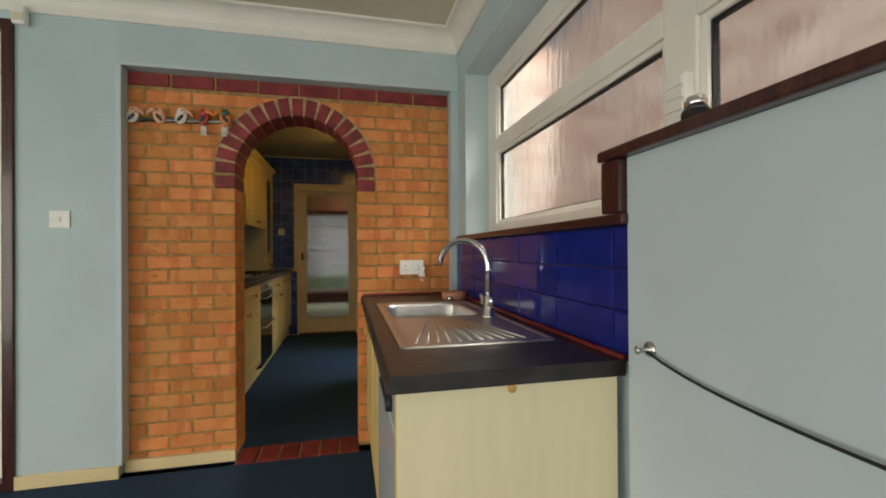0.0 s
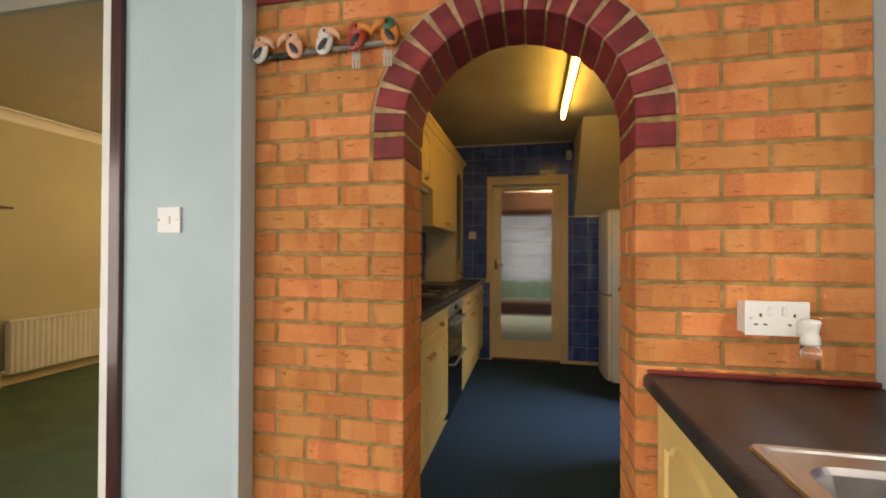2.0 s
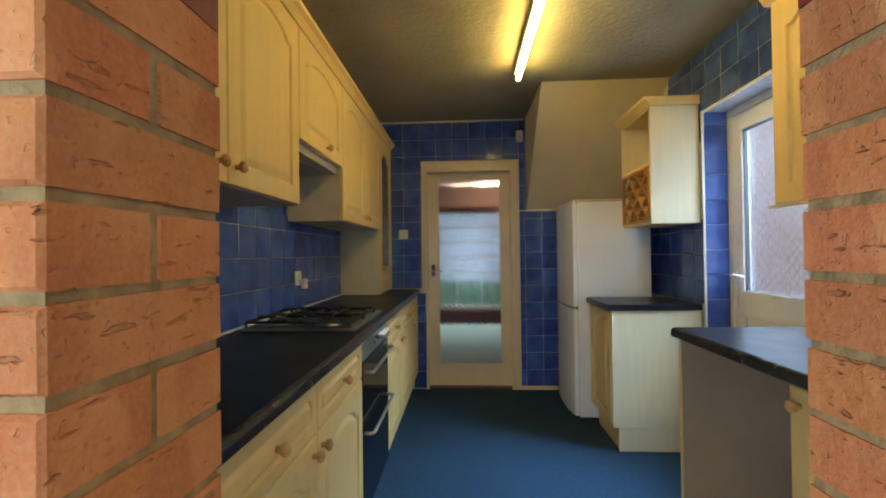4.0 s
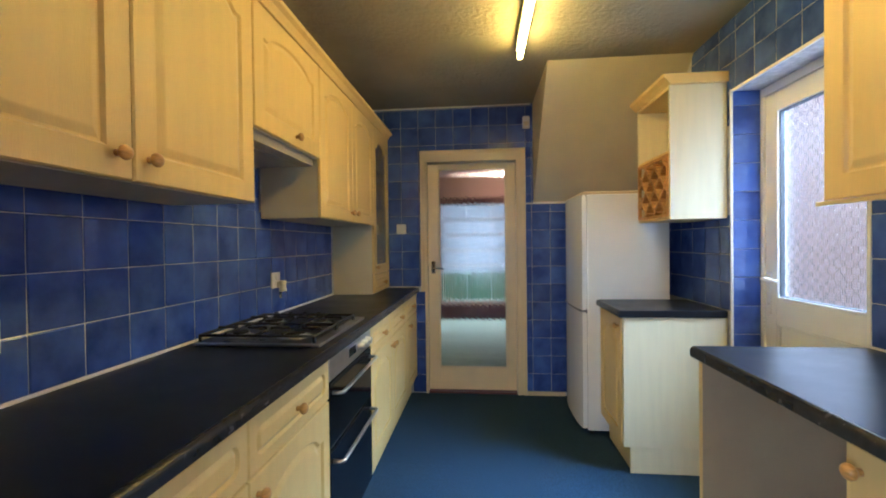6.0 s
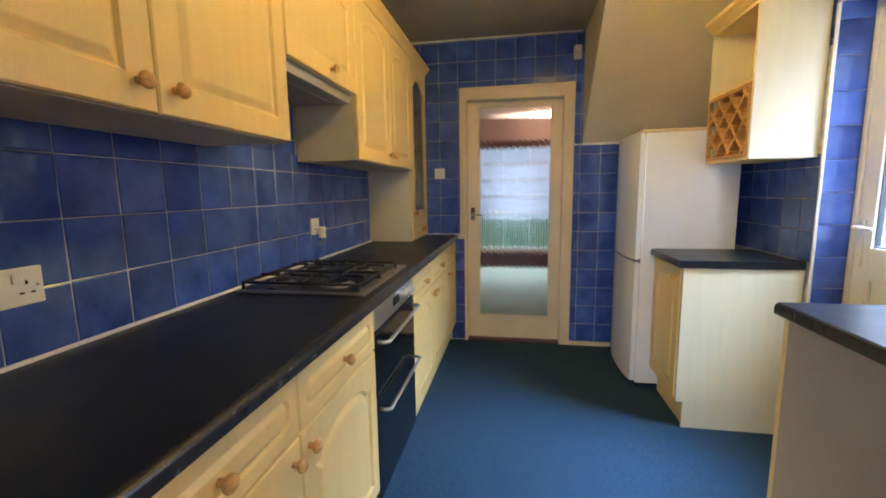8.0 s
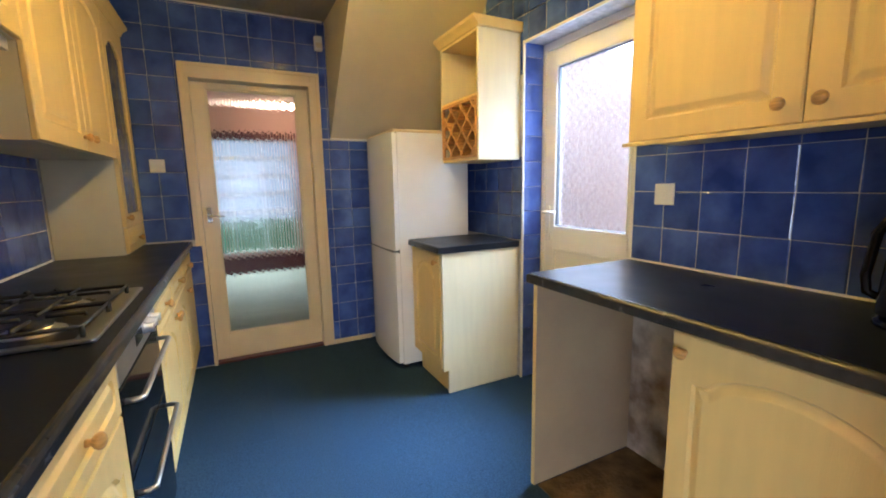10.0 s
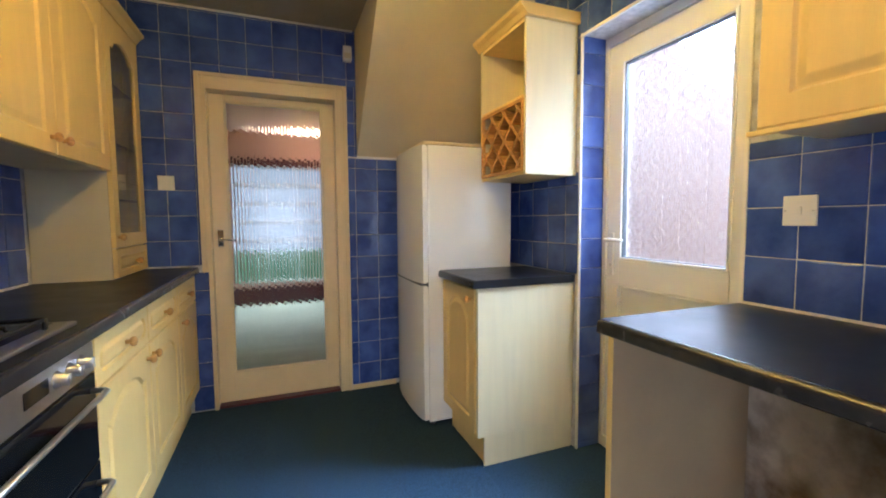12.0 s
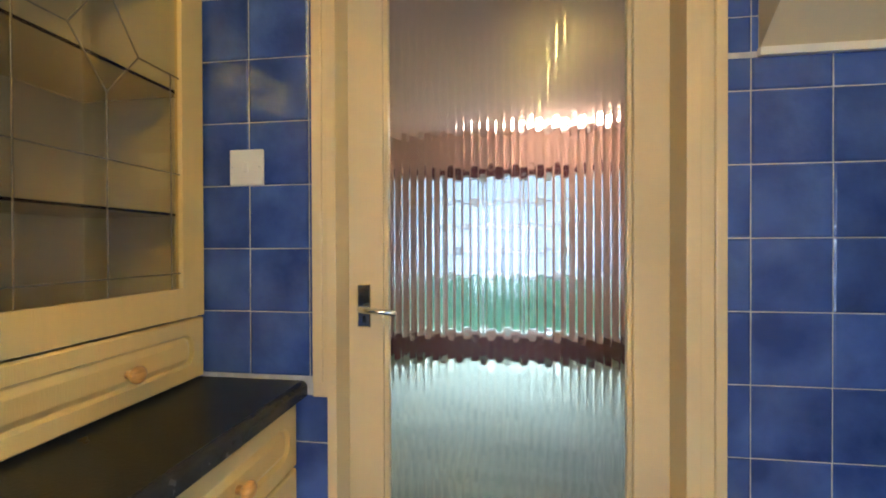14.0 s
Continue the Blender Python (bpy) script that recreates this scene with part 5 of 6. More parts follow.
fg = thing("fridge_freezer", (1.15, 5.96, 0), "white upright fridge freezer with rounded doors", "fridge")
FX0, FX1, FY0, FY1 = 0.815, 1.41, 5.685, 6.245
part("body", B(FX0 + 0.055, FX1, FY0 + 0.004, FY1 - 0.004, 0.03, 1.645, bev=0.008), FRIDGEW, fg)
part("top_cap", B(FX0 + 0.03, FX1, FY0 + 0.003, FY1 - 0.003, 1.6455, 1.665, bev=0.008), CREAMP, fg, "yellowed top cap")
for z0, z1 in ((0.857, 1.643), (0.045, 0.843)):
    bm = bmesh.new()
    prof = [(FX0 + 0.052, FY0), (FX0 + 0.052, FY1)] + [(FX0 + 0.022 * (abs(2 * t_ - 1) ** 2.6), FY1 + (FY0 - FY1) * t_) for t_ in np.linspace(0, 1, 15)]
    prism(bm, prof, "z", z0, z1)
    es = [e for e in bm.edges if abs(e.verts[0].co.z - e.verts[1].co.z) < 1e-6]
    bmesh.ops.bevel(bm, geom=es, offset=0.007, segments=2, affect="EDGES")
    dd = part("door", bm, FRIDGEW, fg, "", False)
    if z1 > 1:
        part("badge", lathe(bmesh.new(), [(0.012, 0), (0.012, -0.003), (0.003, -0.0035)], (FX0 + 0.004, 5.83, 1.54), "x", 14), STEEL, dd, "small round badge")
part("door_seal", B(FX0 + 0.0525, FX0 + 0.0548, FY0 + 0.006, FY1 - 0.006, 0.05, 1.64), GASKET, fg, "grey door seal")
part("grip_strip", B(FX0 + 0.012, FX0 + 0.05, FY0 + 0.01, FY1 - 0.01, 0.843, 0.857), GASKET, fg, "dark grip recess between doors")
for y in (FY0 + 0.05, FY1 - 0.05):
    for x in (FX0 + 0.09, FX1 - 0.05):
        part("foot", lathe(bmesh.new(), [(0.018, 0.0), (0.018, 0.02), (0.01, 0.03)], (x, y, 0.0), "z", 12), BLACKRUB, fg)

# ---- ceiling light ----
tl = thing("fluorescent_light", (0.40, 4.55, CZ), "lit fluorescent tube on a white ceiling batten", "ceiling light")
part("batten", B(0.375, 0.425, 3.80, 5.34, CZ - 0.05, CZ, bev=0.004), WHITE, tl)
for y in (3.80, 5.315):
    part("lamp_holder", B(0.385, 0.415, y, y + 0.025, CZ - 0.10, CZ - 0.051, bev=0.003), WPLASTIC, tl)
part("tube", tube(bmesh.new(), [(0.40, 3.826, CZ - 0.082), (0.40, 5.314, CZ - 0.082)], 0.016, 14), TUBE, tl, "glowing fluorescent tube", True)

# ---- sockets, switches and sensors ----
plate("light_switch", "y", DY, -1, -1.118, -1.028, 1.306, 1.394, "white plastic light switch on pale blue wall")
sock = plate("double_socket", "y", BY - 0.044, -1, 0.664, 0.810, 1.032, 1.120, "white surface-mounted double socket on the brick wall", 2, 2)
part("pattress_box", B(0.667, 0.807, BY - 0.0438, BY - 0.001, 1.035, 1.117, bev=0.004), WPLASTIC, sock)
plate("light_switch", "y", FY - 0.003, -1, -0.595, -0.508, 1.412, 1.499, "white plastic light switch on blue tiles")
plate("double_socket", "x", KX0 + 0.003, 1, 3.52, 3.665, 1.07, 1.155, "white double socket on blue tiles", 2, 2)
plate("single_socket", "x", KX0 + 0.003, 1, 4.96, 5.05, 1.085, 1.172, "white single socket on blue tiles behind hob", 1, 1)
plate("cooker_switch", "x", KX1 - 0.003, -1, 4.165, 4.252, 1.195, 1.284, "cream plastic switch on blue tiles", 1)
plate("double_socket", "x", KX1 - 0.003, -1, 3.258, 3.422, 1.115, 1.202, "white double socket with safety switch behind kettle", 1, 2)


def freshener(x, y, z, dx, dy, label):
    """A plug-in air freshener: plug body and clear bottle."""
    t = thing("plug_in_freshener", (x, y, z), label, "air freshener")
    bm = lathe(bmesh.new(), [(0.019, 0.0), (0.021, 0.004), (0.019, 0.018), (0.0155, 0.028), (0.018, 0.040), (0.021, 0.054), (0.019, 0.060), (0.004, 0.061)], (x + dx * 0.03, y + dy * 0.03, z), "z", 20)
    box(bm, x - (0 if dx else 0.013), x + (0.018 if dx else 0.013), y - (0.018 if dy else 0.013), y + (0 if dy else 0.013), z + 0.02, z + 0.055, 0.004)
    part("plug", bm, WPLASTIC, t, "waisted white plug body", True)
    cx, cy = x + dx * 0.03, y + dy * 0.03
    part("bottle", lathe(bmesh.new(), [(0.012, 0), (0.020, -0.006), (0.021, -0.03), (0.017, -0.036), (0.003, -0.037)], (cx, cy, z), "z", 16), CLEAR, t, "small clear bottle", True)


freshener(0.792, BY - 0.054, 1.02, 0, -1, "white plug-in air freshener with clear bottle")
freshener(KX0 + 0.013, 5.02, 1.065, 1, 0, "white plug-in air freshener beside the hob")


def sensor(x, y, z0, z1, label):
    t = thing("alarm_sensor", (x, y, z0), label, "sensor")
    part("case", B(x - 0.03, x + 0.03, y - 0.04, y, z0, z1, bev=0.012), WPLASTIC, t)
    part("lens", B(x - 0.022, x + 0.022, y - 0.043, y - 0.0385, z0 + 0.02, z0 + 0.055, bev=0.002), CARCASS, t)


sensor(0.545, FY - 0.004, 2.30, 2.405, "white alarm motion sensor high on blue tiles")
sensor(-1.228, DY - 0.001, 2.315, 2.41, "white alarm motion sensor in corner near ceiling")

# ---- kettle ----
kt = thing("kettle", (1.33, 3.385, WT1), "glossy black plastic jug kettle on its base", "kettle")
KXc, KYc, KZ = 1.30, 3.385, WT1 + 0.0005


def oval(bm, prof, sx, sy):
    """A turned shape drawn out into an oval."""
    lathe(bm, prof, (0, 0, 0), "z", 32)
    for v in bm.verts:
        v.co = Vector((KXc + v.co.x * sx, KYc + v.co.y * sy * 0.88, KZ + v.co.z))
    return bm


part("power_base", oval(bmesh.new(), [(0.080, 0), (0.084, 0.005), (0.082, 0.012), (0.070, 0.020), (0.05, 0.021)], 1.0, 1.06), BLACKPL, kt, "", True)
part("jug", oval(bmesh.new(), [(0.070, 0.0215), (0.079, 0.028), (0.080, 0.045), (0.077, 0.10), (0.072, 0.17), (0.066, 0.225), (0.063, 0.244)], 0.95, 1.06), BLACKPL, kt, "", True)
part("lid", oval(bmesh.new(), [(0.063, 0.2445), (0.061, 0.256), (0.046, 0.264), (0.014, 0.267), (0.003, 0.2675)], 0.95, 1.06), BLACKPL, kt, "", True)
bm = bmesh.new()
prism(bm, [(KYc - 0.050, KZ + 0.185), (KYc - 0.086, KZ + 0.240), (KYc - 0.050, KZ + 0.243)], "x", KXc - 0.022, KXc + 0.022)
bmesh.ops.bevel(bm, geom=list(bm.edges), offset=0.004, segments=2, affect="EDGES")
part("spout", bm, BLACKPL, kt, "", True)
part("handle", tube(bmesh.new(), [(KXc + 0.01, KYc + 0.045, KZ + 0.256), (KXc + 0.01, KYc + 0.078, KZ + 0.250), (KXc + 0.01, KYc + 0.094, KZ + 0.220), (KXc + 0.01, KYc + 0.106, KZ + 0.11), (KXc + 0.01, KYc + 0.100, KZ + 0.07), (KXc + 0.01, KYc + 0.070, KZ + 0.058)], [0.013, 0.013, 0.012, 0.011, 0.011, 0.010], 14), BLACKPL, kt, "", True)
part("water_window", B(KXc - 0.0755, KXc - 0.0715, KYc - 0.008, KYc + 0.008, KZ + 0.075, KZ + 0.20, bev=0.0015), BLACKGLASS, kt, "narrow water level window")
part("switch", B(KXc - 0.084, KXc - 0.074, KYc - 0.016, KYc + 0.010, KZ + 0.034, KZ + 0.044, bev=0.003), STEEL, kt, "small steel switch")
part("cable", tube(bmesh.new(), [(KXc + 0.05, KYc - 0.07, KZ + 0.006), (KXc + 0.09, KYc - 0.12, KZ + 0.004), (KXc + 0.05, KYc - 0.22, KZ + 0.004), (KXc + 0.12, KYc - 0.30, KZ + 0.004)], 0.0035, 8), BLACKRUB, kt, "", True)

# ---- dining room: sink run ----
SY0, SY1, SX0, SX1, SZ = 1.105, 2.786, 0.432, 1.018, 0.905
BX0, BX1, BY0, BY1 = 0.53, 0.90, 1.87, 2.29
st = thing("sink_worktop", (0.72, 1.95, SZ - 0.039), "worn dark brown-black laminate worktop holding the sink", "worktop")
bm = bmesh.new()
r, z0 = 0.016, SZ - 0.039
part("nosing", prism(bmesh.new(), [(SX0 + 0.004, z0), (BX0 - 0.01, z0), (BX0 - 0.01, SZ)] + [(SX0 + (r - r * math.cos(a)), SZ - r + r * math.sin(a)) for a in np.linspace(math.pi / 2, 0, 6)] + [(SX0, z0 + 0.004)], "y", SY0, SY1), BROWNTOP, st, "worn rounded front edge")
box(bm, BX1 + 0.01, SX1, SY0, SY1, z0, SZ)
box(bm, BX0 - 0.01, BX1 + 0.01, SY0, BY0 - 0.01, z0, SZ)
box(bm, BX0 - 0.01, BX1 + 0.01, BY1 + 0.01, SY1, z0, SZ)
part("slab", bm, BROWNTOP, st)
tr = thing("worktop_upstand", (1.0, 1.9, SZ), "thin red trim along worktop back", "trim")
part("strip", B(1.003, 1.018, SY0, 2.772, SZ + 0.0005, SZ + 0.013, bev=0.004), REDTRIM, tr)
part("strip", B(SX0 + 0.01, 1.002, 2.773, 2.786, SZ + 0.0005, SZ + 0.013, bev=0.004), REDTRIM, tr)

sk = thing("sink", (0.73, 1.85, SZ), "stainless steel inset sink with ribbed drainer", "sink")
TX0, TX1, TY0, TY1, TZ = 0.49, 0.965, 1.345, 2.352, SZ + 0.0006
bm = bmesh.new()


def rrect(x0, x1, y0, y1, r, n=6):
    pts = []
    for cx, cy, a0 in ((x1 - r, y0 + r, -math.pi / 2), (x1 - r, y1 - r, 0), (x0 + r, y1 - r, math.pi / 2), (x0 + r, y0 + r, math.pi)):
        pts += [(cx + r * math.cos(a0 + math.pi / 2 * i / n), cy + r * math.sin(a0 + math.pi / 2 * i / n)) for i in range(n + 1)]
    return pts


rings = [[(x, y, TZ) for x, y in rrect(TX0, TX1, TY0, TY1, 0.02)], [(x, y, TZ + 0.005) for x, y in rrect(TX0 + 0.004, TX1 - 0.004, TY0 + 0.004, TY1 - 0.004, 0.018)],
         [(x, y, TZ + 0.005) for x, y in rrect(TX0 + 0.014, TX1 - 0.014, TY0 + 0.014, TY1 - 0.014, 0.016)], [(x, y, TZ + 0.002) for x, y in rrect(TX0 + 0.02, TX1 - 0.02, TY0 + 0.02, TY1 - 0.02, 0.014)]]
vr = [[bm.verts.new(p) for p in ring] for ring in rings]
for r1, r2 in zip(vr, vr[1:]):
    n = len(r1)
    for i in range(n):
        bm.faces.new((r1[i], r1[(i + 1) % n], r2[(i + 1) % n], r2[i]))
b0 = [bm.verts.new((x, y, TZ + 0.002)) for x, y in rrect(BX0, BX1, BY0, BY1, 0.06, 8)]
ed = []
for r in (vr[-1], b0):
    for i in range(len(r)):
        ed.append(bm.edges.get((r[i], r[(i + 1) % len(r)])) or bm.edges.new((r[i], r[(i + 1) % len(r)])))
bmesh.ops.triangle_fill(bm, use_beauty=True, edges=ed)
prev = b0
for ins, dz in ((0.006, -0.008), (0.012, -0.05), (0.018, -0.12), (0.035, -0.145), (0.06, -0.152)):
    ring = [bm.verts.new((x, y, TZ + dz)) for x, y in rrect(BX0 + ins, BX1 - ins, BY0 + ins, BY1 - ins, 0.055, 8)]
    for i in range(len(ring)):
        bm.faces.new((prev[i], prev[(i + 1) % len(ring)], ring[(i + 1) % len(ring)], ring[i]))
    prev = ring
bm.faces.new(prev)
bowl = part("basin", bm, STEEL, sk, "", False)
part("waste", lathe(bmesh.new(), [(0.042, 0), (0.040, 0.003), (0.030, 0.003), (0.026, 0.0005)], (0.715, 2.08, TZ - 0.1515), "z", 24), CHROME, sk, "chrome waste ring", True)
for i in range(11):
    t_ = i / 10
    xa, xb = 0.545 + 0.34 * t_, 0.655 + 0.12 * t_
    bm = tube(bmesh.new(), [(xa, 1.40, TZ + 0.0015), ((xa + xb) / 2, 1.60, TZ + 0.003), (xb, 1.80, TZ + 0.001)], [0.0045, 0.006, 0.003], 8)
    part("drainer_rib", bm, STEEL, sk, "", True)

tp = thing("mixer_tap", (0.905, 1.80, TZ), "tall chrome swan-neck mixer tap behind sink", "tap")
bz = TZ + 0.0022
part("base", lathe(bmesh.new(), [(0.027, 0), (0.027, 0.006), (0.022, 0.012), (0.021, 0.075), (0.0165, 0.085), (0.013, 0.09)], (0.905, 1.80, bz), "z", 24), CHROME, tp, "", True)
pts = [(0.905, 1.80, bz + 0.085), (0.905, 1.80, bz + 0.20)]
dx_, dy_ = -0.155, 0.195
for a in np.linspace(0, math.pi * 0.92, 16):
    s = (1 - math.cos(a)) / 2
    pts.append((0.905 + dx_ * s, 1.80 + dy_ * s, bz + 0.205 + 0.105 * math.sin(a)))
pts.append((pts[-1][0] + dx_ * 0.03, pts[-1][1] + dy_ * 0.03, pts[-1][2] - 0.025))
part("spout", tube(bmesh.new(), pts, 0.0125, 14), CHROME, tp, "", True)
for s in (-1, 1):
    bm = tube(bmesh.new(), [(0.905, 1.80 + s * 0.015, bz + 0.045), (0.905 - 0.004, 1.80 + s * 0.05, bz + 0.055), (0.905 - 0.01, 1.80 + s * 0.062, bz + 0.085)], [0.013, 0.012, 0.009], 12)
    part("lever", bm, CHROME, tp, "", True)

ds = thing("soap_dish", (0.925, 2.44, SZ), "round terracotta soap dish on worktop corner", "dish")
part("ring", lathe(bmesh.new(), [(0.055, 0.0), (0.064, 0.004), (0.067, 0.035), (0.063, 0.045), (0.054, 0.045), (0.050, 0.012), (0.004, 0.010)], (0.925, 2.44, SZ + 0.0005), "z", 28), TERRA, ds, "", True)
part("chain_mount", lathe(bmesh.new(), [(0.016, 0.0), (0.016, 0.014), (0.008, 0.02), (0.002, 0.021)], (0.885, 2.37, SZ + 0.0075), "z", 16), CHROME, ds, "chrome overflow fitting", True)

sb = thing("sink_cabinet", (0.75, 2.3, 0), "cream double sink cabinet with pine knobs under worktop", "cabinet", "cream kitchen cabinets")
part("body", B(0.486, 1.0, 1.78, 2.78, 0.15, 0.74), CARCASS, sb)
part("rail", B(0.486, 0.5, 1.78, 2.78, 0.741, SZ - 0.04), CARCASS, sb)
part("plinth", B(0.52, 1.0, 1.78, 2.78, 0.0, 0.149), CREAM, sb)
for (d0, d1), ky in zip(((1.78, 2.28), (2.28, 2.78)), (2.24, 2.32)):
    d = part("door", panel_front(d0 + 0.002, d1 - 0.002, 0.158, SZ - 0.05, 0.466, -1, rise=0.06), CREAM, sb)
    knob(0.466, ky, 0.79, -1, d)
wm = thing("dishwasher", (0.75, 1.45, 0), "white built-under dishwasher below the drainer", "dishwasher")
part("body", B(0.50, 1.0, 1.15, 1.77, 0.02, 0.738), FRIDGEW, wm)
part("door", B(0.462, 0.499, 1.15, 1.77, 0.10, 0.735, bev=0.006), FRIDGEW, wm)
part("control_panel", B(0.462, 0.50, 1.15, 1.77, 0.74, SZ - 0.042, bev=0.006), FRIDGEW, wm)
bm = lathe(bmesh.new(), [(0.022, 0), (0.020, -0.016), (0.003, -0.017)], (0.462, 1.27, 0.79), "x", 18)
part("dial", bm, BLACKM, wm, "black dial", True)
part("handle", B(0.452, 0.462, 1.36, 1.56, 0.755, 0.775, bev=0.004), BLACKM, wm)
pe = thing("end_panel", (0.74, 1.12, 0), "pale cream laminate end panel below sink worktop", "panel")
part("board", B(0.457, 1.001, 1.115, 1.135, 0.0, SZ - 0.04, bev=0.001), CREAMEND, pe)
part("edging", B(0.455, 0.457, 1.1155, 1.1345, 0.0, SZ - 0.04), CREAM, pe)
part("hole_cover", lathe(bmesh.new(), [(0.011, 0.0), (0.010, -0.003), (0.002, -0.004)], (0.725, 1.115, 0.855), "y", 14), KNOB, pe, "small wooden peg")

# hook and cable on the board
hk = thing("curtain_hook", (1.003, 1.0, 0.94), "small brass hook with slack black cable", "hook")
part("rose", lathe(bmesh.new(), [(0.018, 0.0), (0.017, -0.004), (0.006, -0.006), (0.005, -0.03), (0.009, -0.034), (0.002, -0.038)], (1.003, 1.0, 0.955), "x", 16), STEEL, hk, "", True)
pts = [(0.990 - 0.004 * math.sin(math.pi * t_), 1.0 - 1.1 * t_, 0.953 - 0.062 * (1 - math.exp(-6 * t_)) + 0.03 * t_) for t_ in np.linspace(0, 1, 22)]
part("cable", tube(bmesh.new(), pts, 0.003, 8), BLACKRUB, hk, "thin black cable", True)

jar = thing("glass_jar", (1.06, 0.93, 1.422), "small dark jar with chrome lid on capping", "jar")
part("jar", lathe(bmesh.new(), [(0.024, 0.0), (0.028, 0.004), (0.028, 0.035), (0.022, 0.045)], (1.06, 0.93, 1.4225), "z", 20), BLACKGLASS, jar, "", True)
part("lid", lathe(bmesh.new(), [(0.022, 0.0455), (0.022, 0.058), (0.016, 0.068), (0.003, 0.07)], (1.06, 0.93, 1.4225), "z", 20), CHROME, jar, "", True)
vt = thing("window_vent", (WX, 0.99, 1.47), "small white louvred vent on window mullion", "vent")
part("case", B(WX - 0.03, WX - 0.001, 1.045, 1.11, 1.47, 1.60, bev=0.004), WPLASTIC, vt)
for i in range(4):
    part("louvre", B(WX - 0.034, WX - 0.029, 1.05, 1.105, 1.482 + i * 0.03, 1.502 + i * 0.03, bev=0.002), WPLASTIC, vt)

# ---- bird key rack ----
RAIL = mat("worn_silvered_rail", (0.42, 0.38, 0.33), 0.4, metal=0.6, var=0.5, scale=9, second=(0.02, 0.02, 0.02))
kr = thing("bird_key_rack", (-0.53, BY, 1.90), "novelty key rack with five carved painted birds", "key rack")
part("rail", tube(bmesh.new(), [(-0.80, BY - 0.014, 1.898), (-0.29, BY - 0.014, 1.912)], 0.010, 10), RAIL, kr, "dark rail worn to silver")
BODY = [mat("bird_green", (0.03, 0.12, 0.06), 0.4, var=0.3), mat("bird_white", (0.7, 0.66, 0.58), 0.4, var=0.1), mat("bird_red", (0.50, 0.05, 0.03), 0.4, var=0.3), mat("bird_black", (0.03, 0.03, 0.03), 0.4, var=0.3), mat("bird_orange", (0.75, 0.24, 0.04), 0.4, var=0.2), mat("bird_peach", (0.72, 0.38, 0.22), 0.4, var=0.1)]
for i, (bx, c1, c2, c3, way) in enumerate(((-0.765, 1, 5, 5, 1), (-0.645, 5, 5, 5, -1), (-0.53, 1, 1, 5, 1), (-0.42, 2, 2, 4, 1), (-0.315, 4, 0, 4, -1))):
    bz_ = 1.905 + 0.014 * (i / 4)
    tilt = Matrix.Rotation(radians(18 * way), 4, "Y")
    bm = bmesh.new()
    bmesh.ops.create_uvsphere(bm, u_segments=16, v_segments=10, radius=1.0, matrix=Matrix.Translation((bx - 0.004 * way, BY - 0.030, bz_ + 0.010)) @ tilt @ Matrix.Diagonal((0.030, 0.010, 0.040, 1)))
    bird = part("bird", bm, BODY[c1], kr, "flat carved painted bird body", True)
    bm = bmesh.new()
    bmesh.ops.create_uvsphere(bm, u_segments=14, v_segments=8, radius=1.0, matrix=Matrix.Translation((bx, BY - 0.034, bz_ + 0.038)) @ Matrix.Diagonal((0.025, 0.010, 0.022, 1)))
    part("head", bm, BODY[c2], bird, "", True)
    bm = tube(bmesh.new(), [(bx + 0.008 * way, BY - 0.036, bz_ + 0.044), (bx + 0.030 * way, BY - 0.036, bz_ + 0.042), (bx + 0.046 * way, BY - 0.036, bz_ + 0.030), (bx + 0.054 * way, BY - 0.036, bz_ + 0.012)], [0.014, 0.013, 0.010, 0.003], 10)
    part("beak", bm, BODY[c3], bird, "curved painted beak", True)
    bm = bmesh.new()
    bmesh.ops.create_uvsphere(bm, u_segments=12, v_segments=8, radius=1.0, matrix=Matrix.Translation((bx - 0.006 * way, BY - 0.041, bz_ + 0.002)) @ Matrix.Rotation(radians(40 * way), 4, "Y") @ Matrix.Diagonal((0.010, 0.004, 0.024, 1)))
    part("wing", bm, BODY[3], bird, "", True)
    bm = bmesh.new()
    bmesh.ops.create_uvsphere(bm, u_segments=10, v_segments=6, radius=0.0045, matrix=Matrix.Translation((bx + 0.002 * way, BY - 0.044, bz_ + 0.043)))
    part("eye", bm, BLACKM, bird)
    part("hook", tube(bmesh.new(), [(bx, BY - 0.024, bz_ - 0.006), (bx, BY - 0.034, bz_ - 0.016), (bx, BY - 0.044, bz_ - 0.008)], 0.002, 6), STEEL, kr)
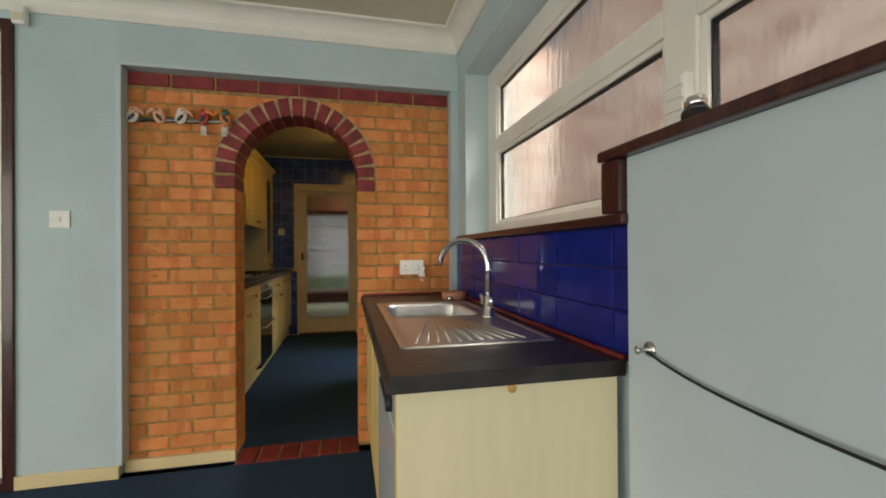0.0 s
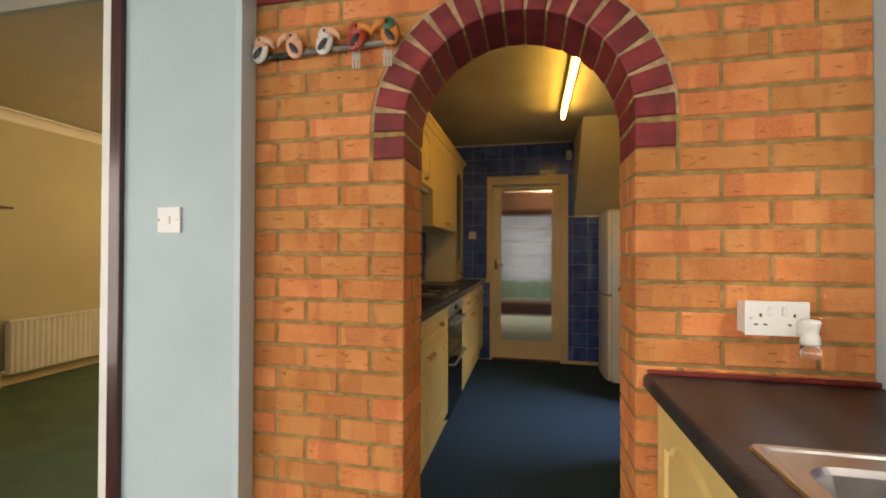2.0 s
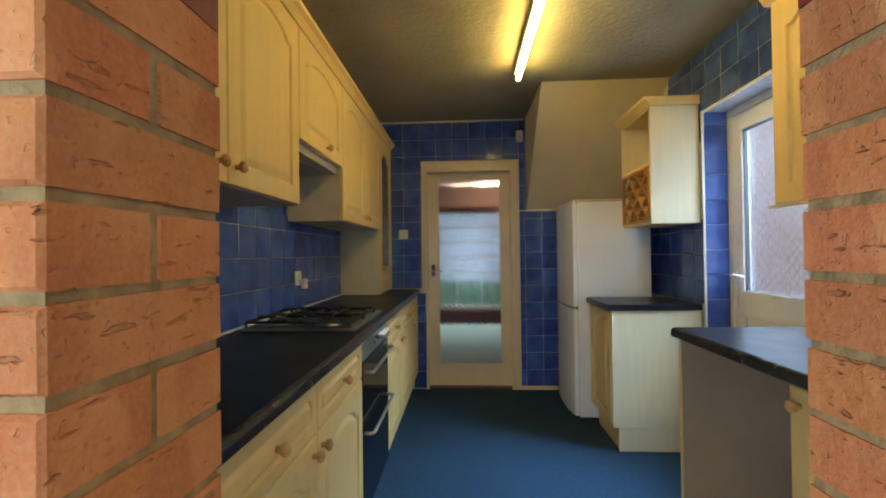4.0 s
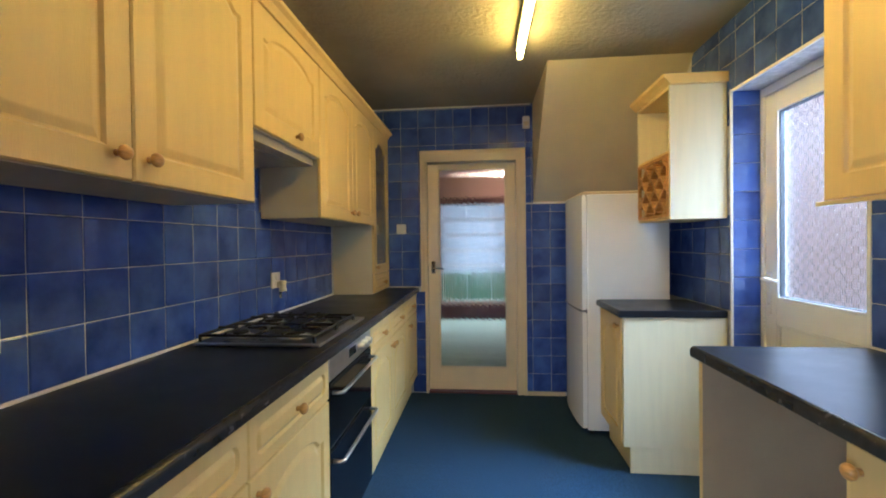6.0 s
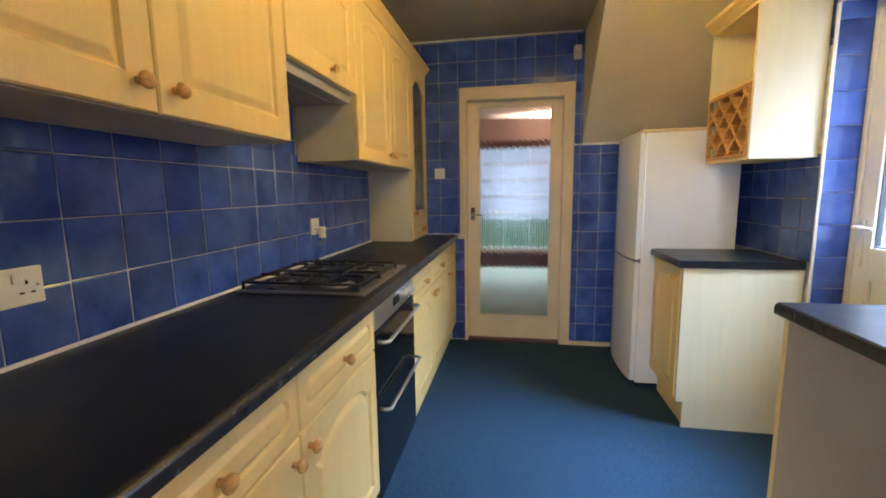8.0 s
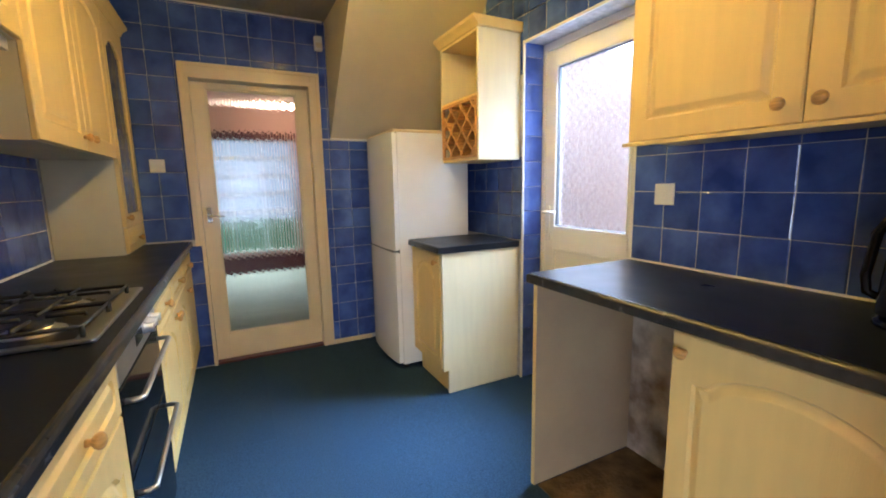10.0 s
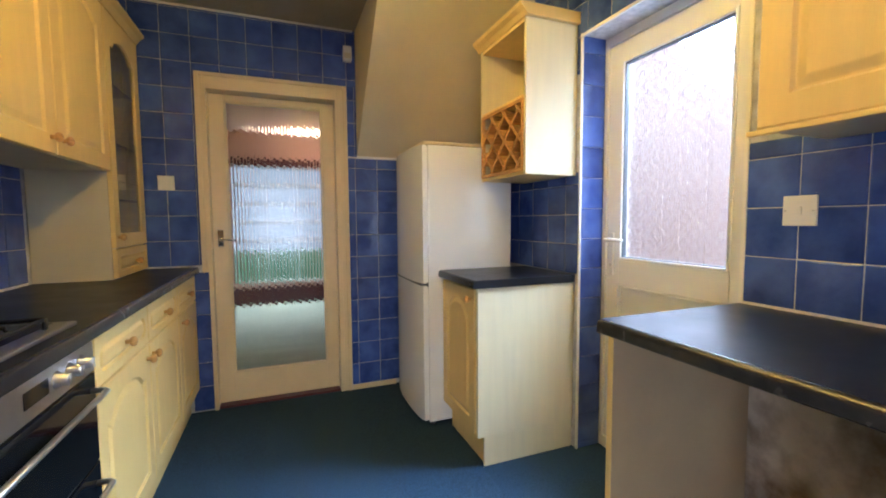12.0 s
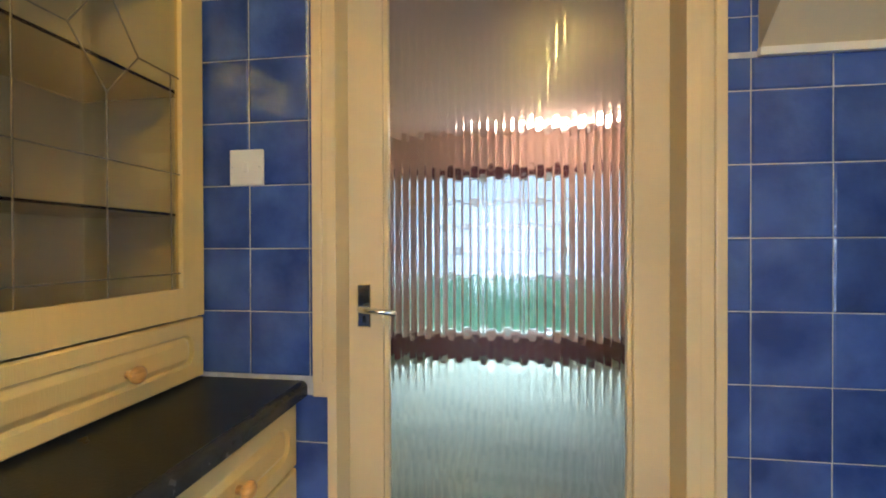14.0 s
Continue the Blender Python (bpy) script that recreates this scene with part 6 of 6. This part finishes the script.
for kx in (-0.42, -0.315):
    ky = thing("keys", (kx, BY - 0.04, 1.84), "small bunch of steel keys hanging from rack", "keys")
    bm = tube(bmesh.new(), [(kx + 0.012 * math.cos(a), BY - 0.036, 1.885 + 0.012 * math.sin(a)) for a in np.linspace(0, 2 * math.pi, 13)], 0.001, 6)
    part("ring", bm, STEEL, ky)
    for q in (-0.008, 0.0, 0.007):
        bm = bmesh.new()
        box(bm, kx + q - 0.006, kx + q + 0.006, BY - 0.037 + q * 0.3, BY - 0.035 + q * 0.3, 1.855, 1.875, 0.0008)
        box(bm, kx + q * 1.3 - 0.003, kx + q * 1.3 + 0.003, BY - 0.037 + q * 0.3, BY - 0.035 + q * 0.3, 1.825, 1.8555)
        part("key", bm, STEEL, ky)

# ---- living room things ----
rad = thing("radiator", (-4.6, 5.3, 0.1), "cream ribbed panel radiator on living room wall", "radiator")
bm = bmesh.new()
ys = np.arange(4.46, 6.2, 0.0125)
prof = [(-4.60, 4.45)] + [(-4.565 + 0.012 * (math.sin(2 * math.pi * (y - 4.46) / 0.05) > 0.0), float(y)) for y in ys] + [(-4.565, 6.21), (-4.60, 6.21)]
prism(bm, prof, "z", 0.11, 0.585)
part("panel", bm, WHITE, rad)
part("top_rail", B(-4.605, -4.548, 4.45, 6.21, 0.586, 0.61, bev=0.006), WHITE, rad)
part("bracket", B(-4.649, -4.606, 4.55, 4.59, 0.2, 0.5), WHITE, rad)
part("valve", tube(bmesh.new(), [(-4.585, 4.44, 0.14), (-4.585, 4.40, 0.14), (-4.585, 4.40, 0.0)], 0.011, 10), WHITE, rad, "", True)
sh = thing("wall_shelf", (-4.58, 4.2, 1.6), "small dark stained timber wall shelf", "shelf")
part("board", B(-4.649, -4.47, 3.9, 4.42, 1.625, 1.648, bev=0.004), DARKWOOD, sh)
part("bracket", prism(bmesh.new(), [(-4.649, 1.624), (-4.53, 1.624), (-4.60, 1.56), (-4.649, 1.50)], "y", 4.30, 4.34), DARKWOOD, sh)
